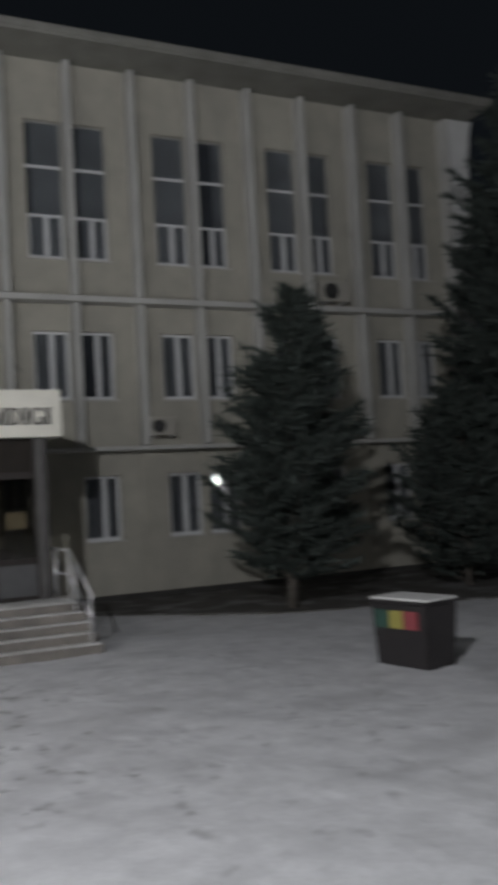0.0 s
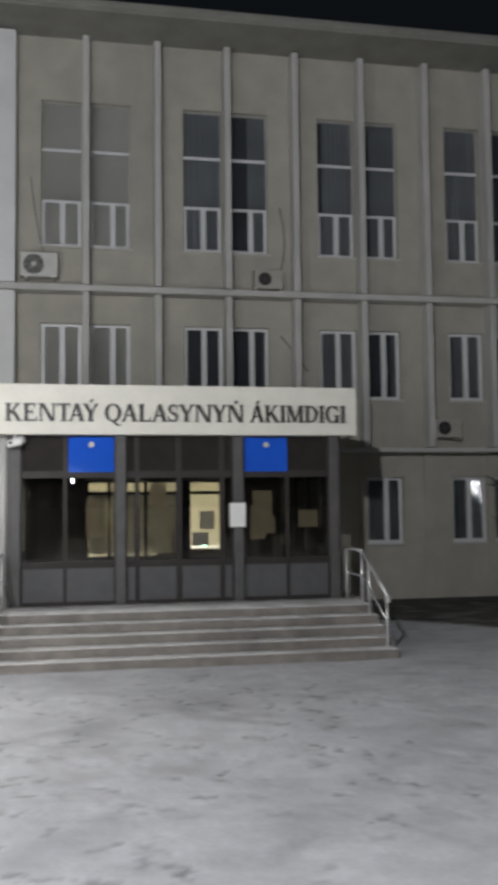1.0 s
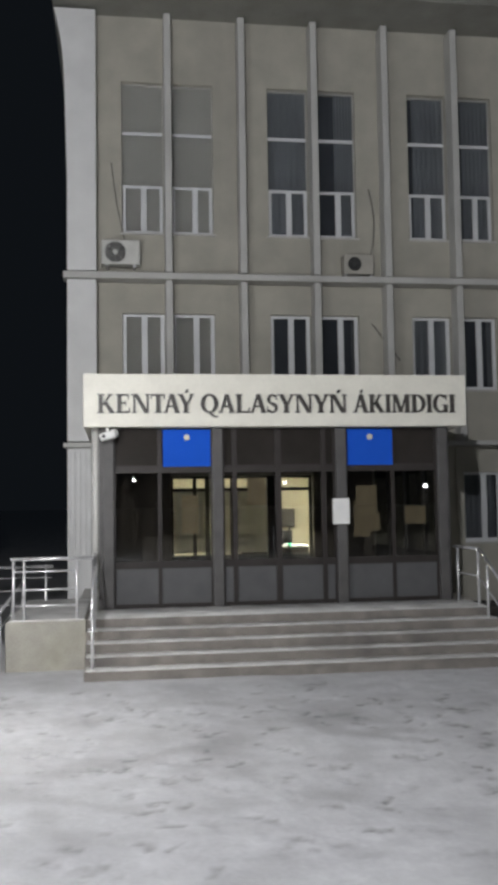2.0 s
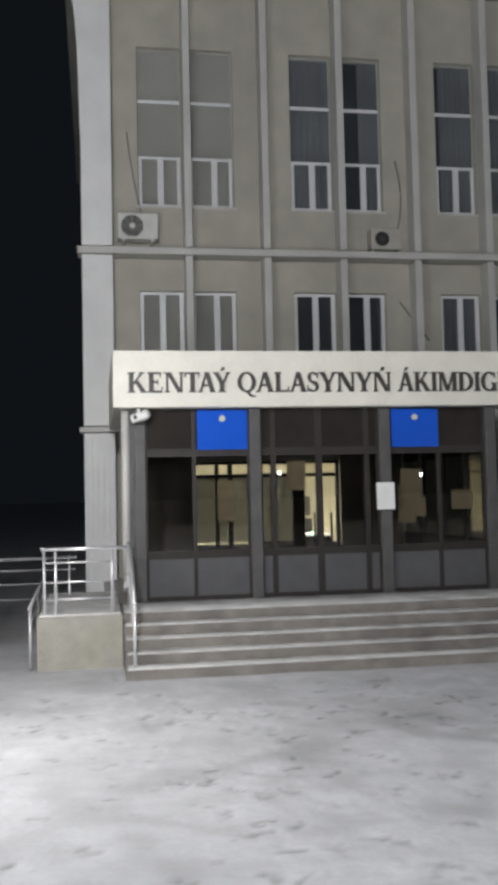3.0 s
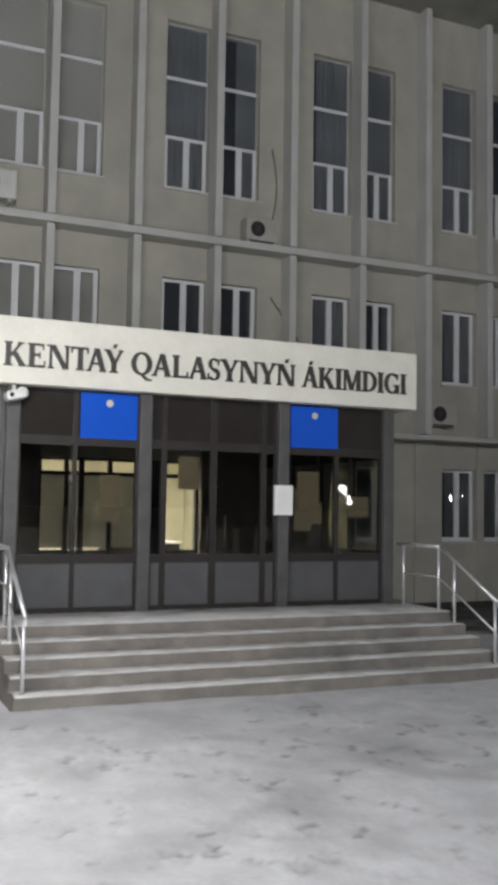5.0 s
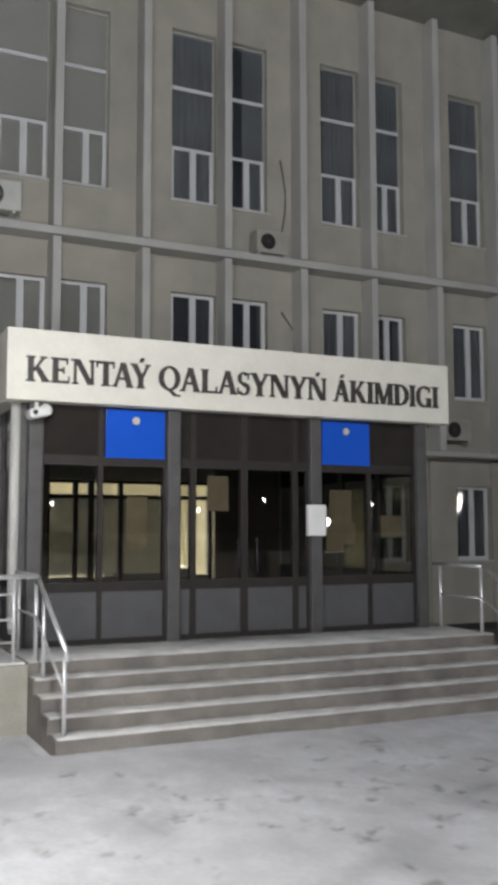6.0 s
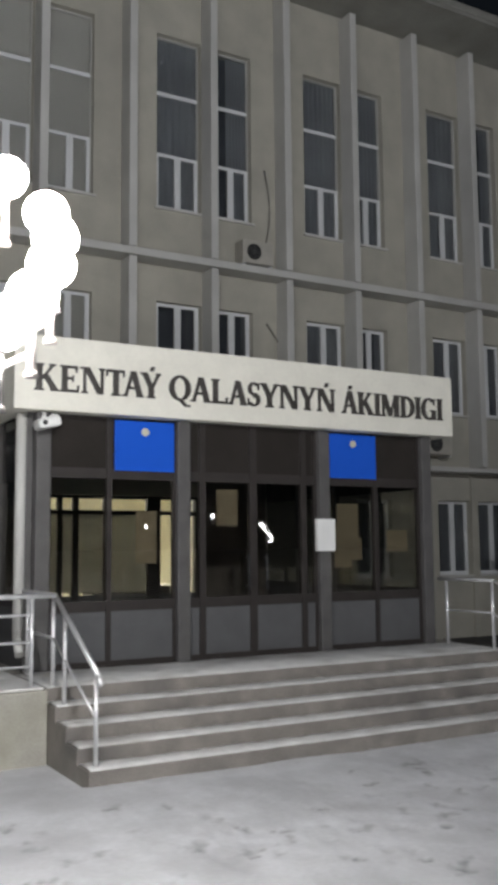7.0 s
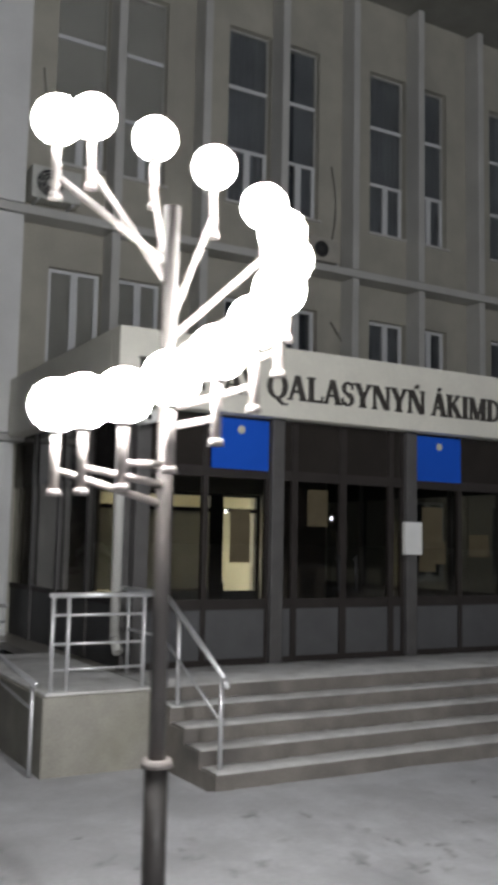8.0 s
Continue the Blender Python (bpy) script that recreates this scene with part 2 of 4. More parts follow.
def ground():
    rng = np.random.default_rng(4)
    xs, ys = steps_out(-7.0, 9.0, 0.045, 900), steps_out(4.5, 17.5, 0.045, 900)
    X, Y = np.meshgrid(xs, ys, indexing="ij")
    Z = 0.012 * np.sin(X * 0.9 + 1.3 * np.sin(Y * 0.7)) * np.cos(Y * 1.1 + X * 0.3) + 0.006 * np.sin(X * 3.1 + Y * 2.3 + np.sin(X * 1.7))
    near = (X > -9) & (X < 12) & (Y > 2) & (Y < 19)
    Z = np.where(near, Z, 0)
    Z += np.where(near, rng.normal(0, 0.0016, Z.shape), 0)
    # scuffed prints in wandering rows; some go through to the paving
    W = np.zeros_like(Z)
    for _ in range(300):
        px, py, a = rng.triangular(-7.5, -3.5, 8.5), rng.triangular(4.5, 12.0, 14.2), rng.uniform(0, 6.28)
        for k in range(rng.integers(1, 7)):
            a += rng.normal(0, 0.2)
            side = 0.1 if k % 2 else -0.1
            step = rng.uniform(0.5, 0.75)
            cx, cy = px + math.cos(a) * step * k - math.sin(a) * side, py + math.sin(a) * step * k + math.cos(a) * side
            i0, i1 = np.searchsorted(xs, (cx - 0.4, cx + 0.4))
            j0, j1 = np.searchsorted(ys, (cy - 0.4, cy + 0.4))
            if i1 <= i0 or j1 <= j0 or cy > 14.1:
                continue
            dx, dy = X[i0:i1, j0:j1] - cx, Y[i0:i1, j0:j1] - cy
            tw = a + rng.normal(0, 0.35)
            u, v = dx * math.cos(tw) + dy * math.sin(tw), -dx * math.sin(tw) + dy * math.cos(tw)
            wob = 1 + 0.5 * np.sin(u * 43 + k) * np.cos(v * 27 + cx * 9)
            r = np.sqrt((u / rng.uniform(0.05, 0.14)) ** 2 + (v / rng.uniform(0.025, 0.06)) ** 2) * wob
            depth = rng.uniform(0.003, 0.011)
            Z[i0:i1, j0:j1] += -depth * np.exp(-r ** 4) + 0.22 * depth * np.exp(-((r - 1.7) / 0.5) ** 2)
            W[i0:i1, j0:j1] = np.maximum(W[i0:i1, j0:j1], rng.choice((0.12, 0.25, 0.45, 0.7, 0.95)) * (1 if cx < 2.5 else 0.5) * np.exp(-r ** 3) * (0.75 + 0.25 * np.sin(u * 70 + cx) * np.sin(v * 90 + cy)))
    # the snow grows greyer towards the left and the back, before the steps and past the lamp
    greyer = np.clip((Y - 6.0) / 5.0, 0, 1) * np.clip((3.5 - X) / 6.0, 0, 1) * (X > -30) * (Y < 40)
    W = np.maximum(W, greyer * (0.36 + 0.1 * np.sin(X * 1.7 + 2 * np.sin(Y * 0.9)) * np.cos(Y * 1.4 + X)))
    # broad swept patches where the snow is thin
    for _ in range(110):
        cx, cy, tw = rng.uniform(-7, 8), rng.uniform(4.5, 13.8), rng.uniform(0, 3.14)
        dx, dy = X - cx, Y - cy
        u, v = dx * math.cos(tw) + dy * math.sin(tw), -dx * math.sin(tw) + dy * math.cos(tw)
        r = np.sqrt((u / rng.uniform(0.25, 0.7)) ** 2 + (v / rng.uniform(0.08, 0.3)) ** 2) * (1 + 0.3 * np.sin(u * 7 + cx) * np.cos(v * 9 + cy))
        W = np.minimum(0.95, W + rng.uniform(0.05, 0.24) * np.exp(-r ** 2))
        Z -= 0.004 * np.exp(-r ** 2)
    Z[(X > -2.3) & (X < 4.1) & (Y > 14.4)] = -0.02
    Z[(X > -3.4) & (X < -2.1) & (Y > 15.4)] = -0.02
    nx, ny = len(xs), len(ys)
    idx = np.arange(nx * ny).reshape(nx, ny)
    quads = np.stack([idx[:-1, :-1], idx[1:, :-1], idx[1:, 1:], idx[:-1, 1:]], -1).reshape(-1, 4)
    me = bpy.data.meshes.new("ground")
    me.from_pydata(np.stack([X, Y, Z], -1).reshape(-1, 3).tolist(), [], quads.tolist())
    me.materials.append(SNOW)
    me.polygons.foreach_set("use_smooth", [True] * len(me.polygons))
    me.attributes.new("worn", "FLOAT", "POINT").data.foreach_set("value", W.reshape(-1).astype(np.float32))
    tagged(new("ground", me), "grey trodden snow over the paved forecourt", "snow", kind="structure")


ground()

# ---- the three-storey building ----
LEFT, RIGHT, WALL, FIN_Y, DEEP = -2.72, 17.42, 21.38, 20.98, 34.0
BAY, FIRST = 3.16, -1.59
FINS = [-2.13 + 1.58 * k for k in range(13)]
FINS[1:] = [-0.62 + 1.58 * k for k in range(12)]
ROWS_OF_WINDOWS = [(1.42, 2.95), (4.76, 6.38), (8.1, 11.4)]
building = thing("office_building", (7.4, 27, 0), "three-storey cream plastered office building with tall fins", "building")
building_at = Vector((7.4, 27, 0))


def bpart(name, bm, mat, label=""):
    bm.transform(Matrix.Translation(-building_at))
    return part(name, bm, mat, building, label)


# the pair of each bay closes up against the fin between them
WIDE = (0.89, 0.91)
openings = []
for k in range(6):
    for s in (0, 1):
        a = FIRST + BAY * k + (0 if s == 0 else 1.05)
        openings.append((a, a + WIDE[s], k, s))


def panel(x0, x1, z0, z1):
    bpart("wall_panel", B(x0, x1, WALL, WALL + 0.42, z0, z1), PLASTER)


# the doorway from the porch into the lobby
DOOR0, DOOR1, DOOR_TOP = -0.6, 2.42, 2.92


def strip(a, b, z0, z1):
    """Wall from z0 to z1 between a and b, leaving the lobby doorway open."""
    if z0 > 0.2 or b <= DOOR0 or a >= DOOR1:
        panel(a, b, z0, z1)
        return
    if a < DOOR0:
        panel(a, DOOR0, z0, z1)
    if b > DOOR1:
        panel(DOOR1, b, z0, z1)
    panel(max(a, DOOR0), min(b, DOOR1), DOOR_TOP, z1)


x = LEFT
for a, b, k, s in openings:
    strip(x, a, 0.15, 12.84)
    z = 0.15
    for lo, hi in ROWS_OF_WINDOWS:
        if hi < 4 and a < 5.0:
            continue
        strip(a, b, z, lo)
        z = hi
    strip(a, b, z, 12.84)
    x = b
strip(x, RIGHT, 0.15, 12.84)
for nm, (x0, x1, y0, y1) in (("side_wall", (LEFT, LEFT + 0.32, WALL + 0.42, DEEP)), ("side_wall", (RIGHT - 0.32, RIGHT, WALL + 0.42, DEEP)), ("rear_wall", (LEFT, RIGHT, DEEP, DEEP + 0.32))):
    bpart(nm, B(x0, x1, y0, y1, 0.15, 12.84), PLASTER)
bpart("plinth", B(LEFT - 0.03, RIGHT + 0.03, WALL - 0.04, DEEP, -0.1, 0.15), PLINTH, "dark plinth")
bm = B(LEFT - 0.3, RIGHT + 0.3, 20.02, DEEP + 0.4, 12.9, 13.09, bevel=0.05)
bpart("roof", bm, ROOF_GREY, "flat roof slab with deep overhanging cornice")
bpart("cornice_soffit", B(LEFT - 0.27, RIGHT + 0.27, 20.06, WALL + 0.3, 12.84, 12.9), ROOF_GREY)
for x in FINS:
    if x < -2:
        continue
    for z0, z1 in ((3.64, 7.0), (7.18, 12.76)):
        bpart("fin", B(x - 0.075, x + 0.075, FIN_Y, WALL, z0, z1, bevel=0.012), FIN_PAINT)
for x0, x1 in ((LEFT, -2.12), (16.84, RIGHT)):
    for z0, z1 in ((0.15, 3.5), (3.64, 7.0), (7.18, 12.76)):
        bm = B(x0, x1, FIN_Y, WALL, z0, z1, bevel=0.015)
        if z1 > 12:
            # the pier widens outward under the cornice
            bmesh.ops.subdivide_edges(bm, edges=[e for e in bm.edges if abs(e.verts[0].co.z - e.verts[1].co.z) > 3], cuts=24)
            for v in bm.verts:
                if v.co.z > 9:
                    f = (v.co.z - 9) / 3.66
                    if x0 == LEFT and v.co.x < x0 + 0.1:
                        v.co.x -= 0.08 * f + 0.16 * f ** 6
                    if x0 > 0 and v.co.x > x1 - 0.1:
                        v.co.x += 0.08 * f + 0.16 * f ** 6
        bpart("corner_pier", bm, PIER_LIT_PAINT)
        if z1 < 4:
            # ribbed cladding round the foot of the pier
            for i in range(6):
                rx = x0 + 0.03 + i * (x1 - x0 - 0.06) / 5
                bpart("rib", B(rx - 0.022, rx + 0.022, FIN_Y - 0.016, FIN_Y + 0.01, z0 + 0.02, z1 - 0.02, bevel=0.006), PIER_LIT_PAINT)
for z0, z1 in ((7.0, 7.18), (3.5, 3.64)):
    z0, z1 = z0 + 0.02, z1 - 0.02
    bpart("string_course", B(LEFT - 0.08, RIGHT + 0.08, FIN_Y - 0.025, WALL, z0, z1, bevel=0.015), FIN_PAINT)
for x in FINS:
    if x > 4.2:
        bpart("pilaster", B(x - 0.09, x + 0.09, WALL - 0.05, WALL, 0.15, 3.5, bevel=0.01), PLASTER)
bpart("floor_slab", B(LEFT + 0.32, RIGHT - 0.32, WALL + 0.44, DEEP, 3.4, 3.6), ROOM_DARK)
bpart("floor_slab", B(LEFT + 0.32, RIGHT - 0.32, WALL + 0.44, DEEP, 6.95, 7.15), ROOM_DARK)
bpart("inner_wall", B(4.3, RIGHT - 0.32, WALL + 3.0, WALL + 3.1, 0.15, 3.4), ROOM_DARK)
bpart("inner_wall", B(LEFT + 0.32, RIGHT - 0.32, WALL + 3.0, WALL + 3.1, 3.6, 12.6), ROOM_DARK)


def ring(x0, x1, y0, y1, z0, z1, t):
    """One closed rectangular frame, t wide."""
    bm = bmesh.new()
    vs = [[bm.verts.new((x, y, z)) for x, z in ((x0 + d, z0 + d), (x1 - d, z0 + d), (x1 - d, z1 - d), (x0 + d, z1 - d))] for y in (y0, y1) for d in (0, t)]
    fo, fi, bo, bi = vs
    for i in range(4):
        j = (i + 1) % 4
        for q in ((fo[i], fo[j], fi[j], fi[i]), (bo[i], bi[i], bi[j], bo[j]), (fo[i], bo[i], bo[j], fo[j]), (fi[i], fi[j], bi[j], bi[i])):
            bm.faces.new(q)
    return bm


def window_meshes(w, z0, z1, tall, s):
    """Outer frame, and the pieces that sit in it: thick sashes below, slim bars above."""
    low = z0 + 1.07 if tall else z1
    m = w * (0.49 if s == 0 else 0.54)
    outer = mesh_of("window_frame", ring(0, w, 0.1, 0.17, z0, z1, 0.014 if tall else 0.03), FIN_PAINT if tall else PVC)
    bits = [("pane", mesh_of("pane", B(0.024, w - 0.024, 0.13, 0.138, z0 + 0.024, z1 - 0.024), GLASS)),
            ("sash", mesh_of("sash", ring(0.024, m + 0.03, 0.088, 0.128, z0 + 0.024, low, 0.06), PVC)),
            ("sash", mesh_of("sash", ring(m + 0.032, w - 0.024, 0.088, 0.128, z0 + 0.024, low, 0.06), PVC)),
            ("window_sill", mesh_of("window_sill", B(-0.04 * (1 - s), w + 0.04 * s, -0.08, 0.09, z0 - 0.035, z0 + 0.003), FIN_PAINT))]
    if tall:
        bits.append(("glazing_bar", mesh_of("glazing_bar", B(0.024, w - 0.024, 0.1, 0.128, z0 + 2.18, z0 + 2.25), PVC)))
    return outer, bits


def curtain_mesh(w, z0, z1, fold, start, stop, mat, seed):
    r = random.Random(seed)
    bm = bmesh.new()
    cols, n = [], 30
    for i in range(n + 1):
        x = w * (start + (stop - start) * i / n)
        y = 0.185 + fold * math.sin(i * 1.35 + r.uniform(-0.3, 0.3)) * 0.026
        cols.append((bm.verts.new((x, y, z0)), bm.verts.new((x, y + 0.01, z1))))
    for a, b in zip(cols, cols[1:]):
        bm.faces.new((a[0], b[0], b[1], a[1])).smooth = True
    bmesh.ops.solidify(bm, geom=bm.faces[:], thickness=0.006)
    return mesh_of("curtain", bm, mat)


# how far each curtain is drawn, from and to, across its window
DRAWN = {(2, 1, 0): (0, 1), (2, 1, 1): (0.52, 1), (1, 1, 0): (0, 0.14), (1, 1, 1): (0.86, 1), (2, 2, 0): (0.18, 1), (2, 2, 1): (0.3, 1),
         (1, 2, 0): (0.1, 1), (1, 2, 1): (0.8, 1), (2, 3, 0): (0, 1), (2, 3, 1): (0.7, 1), (1, 3, 0): (0.22, 1), (0, 3, 0): (0.24, 1)}
frames = {}
for row, (z0, z1) in enumerate(ROWS_OF_WINDOWS):
    for a, b, k, s in openings:
        if row == 0 and a < 4.2:
            continue
        tall = row == 2
        if (row, s) not in frames:
            frames[row, s] = window_meshes(WIDE[s], z0, z1, tall, s)
        outer, bits = frames[row, s]
        if (row, k, s) == (0, 2, 0):
            continue
        w = part("window", outer, PVC, building, at=Vector((a, WALL + 0.03, 0)) - building_at)
        for nm, me in bits:
            p = part(nm, me, PVC, w)
            if nm == "pane":
                p.visible_shadow = False
        r = random.Random(row * 31 + k * 7 + s)
        if k == 0 and row > 0:
            c = curtain_mesh(WIDE[s], z0, z1, 0.04, 0.0, 1.0, BLIND, 1)
            part("blind", c, BLIND, w, "closed beige blind")
        else:
            lo, hi = DRAWN.get((row, k, s), (r.choice((0.0, 0.03, 0.13)) if s == 0 else 0.0, 1.0 if s == 0 else r.choice((0.9, 0.98, 1.0))))
            c = curtain_mesh(WIDE[s], z0, z1, 0.55, lo, hi, CURTAIN, r.random())
            part("curtain", c, CURTAIN, w, "grey curtain hanging in folds")
            # added sheet whose blue-grey colour holds the dimness of the room behind the glass
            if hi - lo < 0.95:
                dim = part("dim_backing", curtain_mesh(WIDE[s], z0, z1, 0.1, 0.0, 1.0, ROOM_DIM, 2), ROOM_DIM, w, "added dark blue-grey sheet giving the dim look of the room")
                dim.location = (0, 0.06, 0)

# ---- entrance porch ----
FLOOR, PX0, PX1, PY = 0.68, -1.98, 3.82, 16.87
porch = thing("entrance_porch", (0.9, 19, FLOOR), "glazed dark-framed entrance porch of the office building", "porch")
porch_at = Vector((0.9, 19, FLOOR))


def ppart(name, bm, mat, label="", parent=None):
    bm.transform(Matrix.Translation(-porch_at))
    return part(name, bm, mat, porch if parent is None else parent, label)


COLS = [-1.85, -0.1, 1.95, 3.69]
for i, x in enumerate(COLS):
    ppart("column", B(x - 0.085, x + 0.085, PY - 0.1, PY + 0.06, FLOOR, 3.58, bevel=0.012), COLUMN_GREY)
for k, (a, b) in enumerate(zip(COLS, COLS[1:])):
    a, b = a + 0.085, b - 0.085
    if k == 1:
        cuts = [a, a + 0.19, (a + b) / 2 - 0.02, b - 0.19, b]
    else:
        cuts = [a, (a + b) / 2 - (0.06 if k == 0 else -0.02), b]
    ppart("sill_rail", B(a, b, PY - 0.02, PY + 0.05, 1.31, 1.43), FRAME_BROWN)
    ppart("transom", B(a, b, PY - 0.02, PY + 0.05, 2.84, 2.96), FRAME_BROWN)
    ppart("bottom_rail", B(a, b, PY - 0.02, PY + 0.05, FLOOR, FLOOR + 0.07), FRAME_BROWN)
    for c0, c1 in zip(cuts, cuts[1:]):
        t = 0.05 if k == 1 and c1 - c0 > 0.4 else 0.03
        for m0, m1 in ((c0, c0 + t), (c1 - t, c1)):
            ppart("mullion", B(m0, m1, PY - 0.025, PY + 0.05, FLOOR + 0.07, 3.58), FRAME_BROWN)
        if c1 - c0 > 0.15:
            ppart("lower_panel", B(c0 + t, c1 - t, PY + 0.0, PY + 0.03, FLOOR + 0.07, 1.31), PANEL_GREY, "grey kick panel")
            ppart("pane", B(c0 + t, c1 - t, PY + 0.012, PY + 0.02, 1.43, 2.84), DOOR_GLASS)
            ppart("upper_panel", B(c0 + t, c1 - t, PY + 0.008, PY + 0.03, 2.96, 3.58), UPPER_DARK)
# door pulls
for x in (0.8, 1.06):
    h = bmesh.new()
    tube(h, (x, PY - 0.09, 1.5), (x, PY - 0.09, 1.95), 0.016)
    tube(h, (x, PY - 0.09, 1.55), (x, PY - 0.02, 1.55), 0.012)
    tube(h, (x, PY - 0.09, 1.9), (x, PY - 0.02, 1.9), 0.012)
    ppart("door_handle", h, BLACK)
# side walls of the porch, glazed in the same way
for x, out in ((PX0 + 0.02, -1), (PX1 - 0.02, 1)):
    ys = [PY + 0.06 + i * (WALL - PY - 0.06) / 4 for i in range(5)]
    for i, (a, b) in enumerate(zip(ys, ys[1:])):
        ppart("side_post", B(x - 0.05, x + 0.05, a, a + 0.08, FLOOR, 3.58), COLUMN_GREY)
        ppart("side_panel", B(x - 0.015, x + 0.015, a + 0.08, b, FLOOR, 1.36), PANEL_GREY)
        ppart("side_rail", B(x - 0.03, x + 0.03, a + 0.08, b, 1.36, 1.43), FRAME_BROWN)
        g = ppart("side_pane", B(x - 0.004, x + 0.004, a + 0.08, b, 1.43, 2.84), DOOR_GLASS)
        g.visible_shadow = False
        ppart("side_upper_panel", B(x - 0.015, x + 0.015, a + 0.08, b, 2.84, 3.58), UPPER_DARK)
ppart("porch_roof", B(PX0, PX1, PY, WALL, 3.6, 4.28), ROOF_GREY)
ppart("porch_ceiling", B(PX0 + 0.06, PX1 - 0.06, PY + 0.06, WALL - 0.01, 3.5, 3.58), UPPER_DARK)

# added dark panels that put the porch's inner shade into their colour
for x0, x1 in ((PX0 + 0.09, DOOR0 - 0.01), (DOOR1 + 0.01, PX1 - 0.09)):
    ppart("shade_panel", B(x0, x1, WALL - 0.05, WALL - 0.006, FLOOR, 3.49), PORCH_SHADE, "added dark panel giving the shade on the wall inside the porch")

# the lit lobby behind the porch
bpart("lobby_floor", B(LEFT + 0.34, 4.2, PY + 0.06, WALL + 6.0, FLOOR - 0.1, FLOOR), ROOM_FLOOR)
bpart("lobby_ceiling", B(LEFT + 0.34, 4.2, WALL + 0.42, WALL + 6.0, 3.3, 3.4), ROOM_CREAM)
bpart("lobby_wall", B(LEFT + 0.34, 4.2, WALL + 5.9, WALL + 6.0, FLOOR, 3.3), ROOM_CREAM)
bpart("lobby_wall", B(4.2, 4.3, WALL + 0.42, WALL + 6.0, FLOOR - 0.1, 3.4), ROOM_CREAM)

bpart("lobby_wall", B(LEFT + 0.34, -1.9, WALL + 0.42, WALL + 6.0, FLOOR, 3.3), ROOM_CREAM)
bpart("lobby_light", B(-0.6, 0.6, WALL + 1.6, WALL + 2.8, 3.27, 3.295), LED, "lit ceiling panel")
bpart("lobby_light", B(1.6, 2.8, WALL + 1.6, WALL + 2.8, 3.27, 3.295), LED, "lit ceiling panel")
inner = part("lobby_door", ring(DOOR0, DOOR1, WALL + 0.1, WALL + 0.2, FLOOR, DOOR_TOP, 0.05), FRAME_BROWN, porch, "dark framed inner glass door")
inner.location = -porch_at
for x0, x1 in ((-0.14, -0.06), (0.12, 0.22), (0.66, 0.74), (1.45, 1.7)):
    part("post", B(x0, x1, WALL + 0.1, WALL + 0.2, FLOOR + 0.05, DOOR_TOP - 0.05), FRAME_BROWN, inner)
part("transom_bar", B(DOOR0 + 0.05, DOOR1 - 0.05, WALL + 0.09, WALL + 0.205, 2.6, 2.67), FRAME_BROWN, inner)
part("lower_panel", B(DOOR0 + 0.05, DOOR1 - 0.05, WALL + 0.12, WALL + 0.16, FLOOR + 0.05, 1.26), PANEL_GREY, inner)
for x0, x1 in ((-0.54, -0.15), (-0.05, 0.11), (0.23, 0.65), (0.75, 1.44)):
    part("frosted_pane", B(x0, x1, WALL + 0.13, WALL + 0.14, 1.3, 2.6), FILM, inner, "dull frosted film on the glass")
desk = thing("lobby_desk", (1.9, 23.55, FLOOR), "dark reception desk in the lit lobby", "desk")
part("top", B(-0.8, 0.8, -0.35, 0.35, 0.62, 0.66, bevel=0.008), PAPER, desk, "pale desk top")
part("front_panel", B(-0.78, 0.78, -0.33, -0.3, 0, 0.62), FRAME_BROWN, desk)
for x in (-0.76, 0.73):
    part("side_panel", B(x, x + 0.03, -0.3, 0.33, 0, 0.62), FRAME_BROWN, desk)

unit = thing("desk_intercom", (2.26, 23.4, FLOOR + 0.66), "small desk unit with a green indicator light", "intercom")
part("body", B(-0.09, 0.09, -0.06, 0.06, 0, 0.05, bevel=0.008), PAPER, unit)
part("indicator", B(-0.03, 0.03, -0.075, -0.061, 0.01, 0.035, bevel=0.004), GREEN_LED, unit, "lit green indicator")
box_ob = thing("wall_cabinet", (2.9, WALL + 5.88, FLOOR + 1.0), "small dark cabinet on the lobby wall", "cabinet")
part("body", B(-0.2, 0.2, -0.16, 0, 0, 0.5, bevel=0.008), FRAME_BROWN, box_ob)
part("door", B(-0.18, 0.18, -0.175, -0.161, 0.02, 0.48, bevel=0.004), PANEL_GREY, box_ob)
seat = thing("lobby_chair", (2.35, 24.4, FLOOR), "dark office chair in the lit lobby", "chair")
part("seat", B(-0.23, 0.23, -0.22, 0.22, 0.42, 0.48, bevel=0.02), BLACK, seat)
part("backrest", B(-0.21, 0.21, 0.18, 0.23, 0.55, 0.98, bevel=0.02), BLACK, seat)
for x in (-0.2, 0.2):
    for y in (-0.19, 0.19):
        part("leg", T((x, y, 0), (x, y, 0.42), 0.015), STEEL, seat)
    part("upright", T((x * 0.9, 0.2, 0.44), (x * 0.9, 0.2, 0.6), 0.013), STEEL, seat)

# ---- sign box over the entrance ----
sign = thing("building_sign", (0.91, 16.7, 3.58), "cream sign fascia with dark raised capital letters", "sign")
sign_at = Vector((0.91, 16.7, 3.58))


def spart(name, bm, mat, label=""):
    bm.transform(Matrix.Translation(-sign_at))
    return part(name, bm, mat, sign, label)


spart("fascia_panel", B(-2.24, 4.07, 16.62, 16.86, 3.57, 4.42, bevel=0.012), SIGN_WHITE)
spart("fascia_return", B(-2.24, -2.0, 16.86, 20.9, 3.57, 4.42, bevel=0.012), SIGN_WHITE)
spart("fascia_return", B(3.83, 4.07, 16.86, 20.9, 3.57, 4.42, bevel=0.012), SIGN_WHITE)
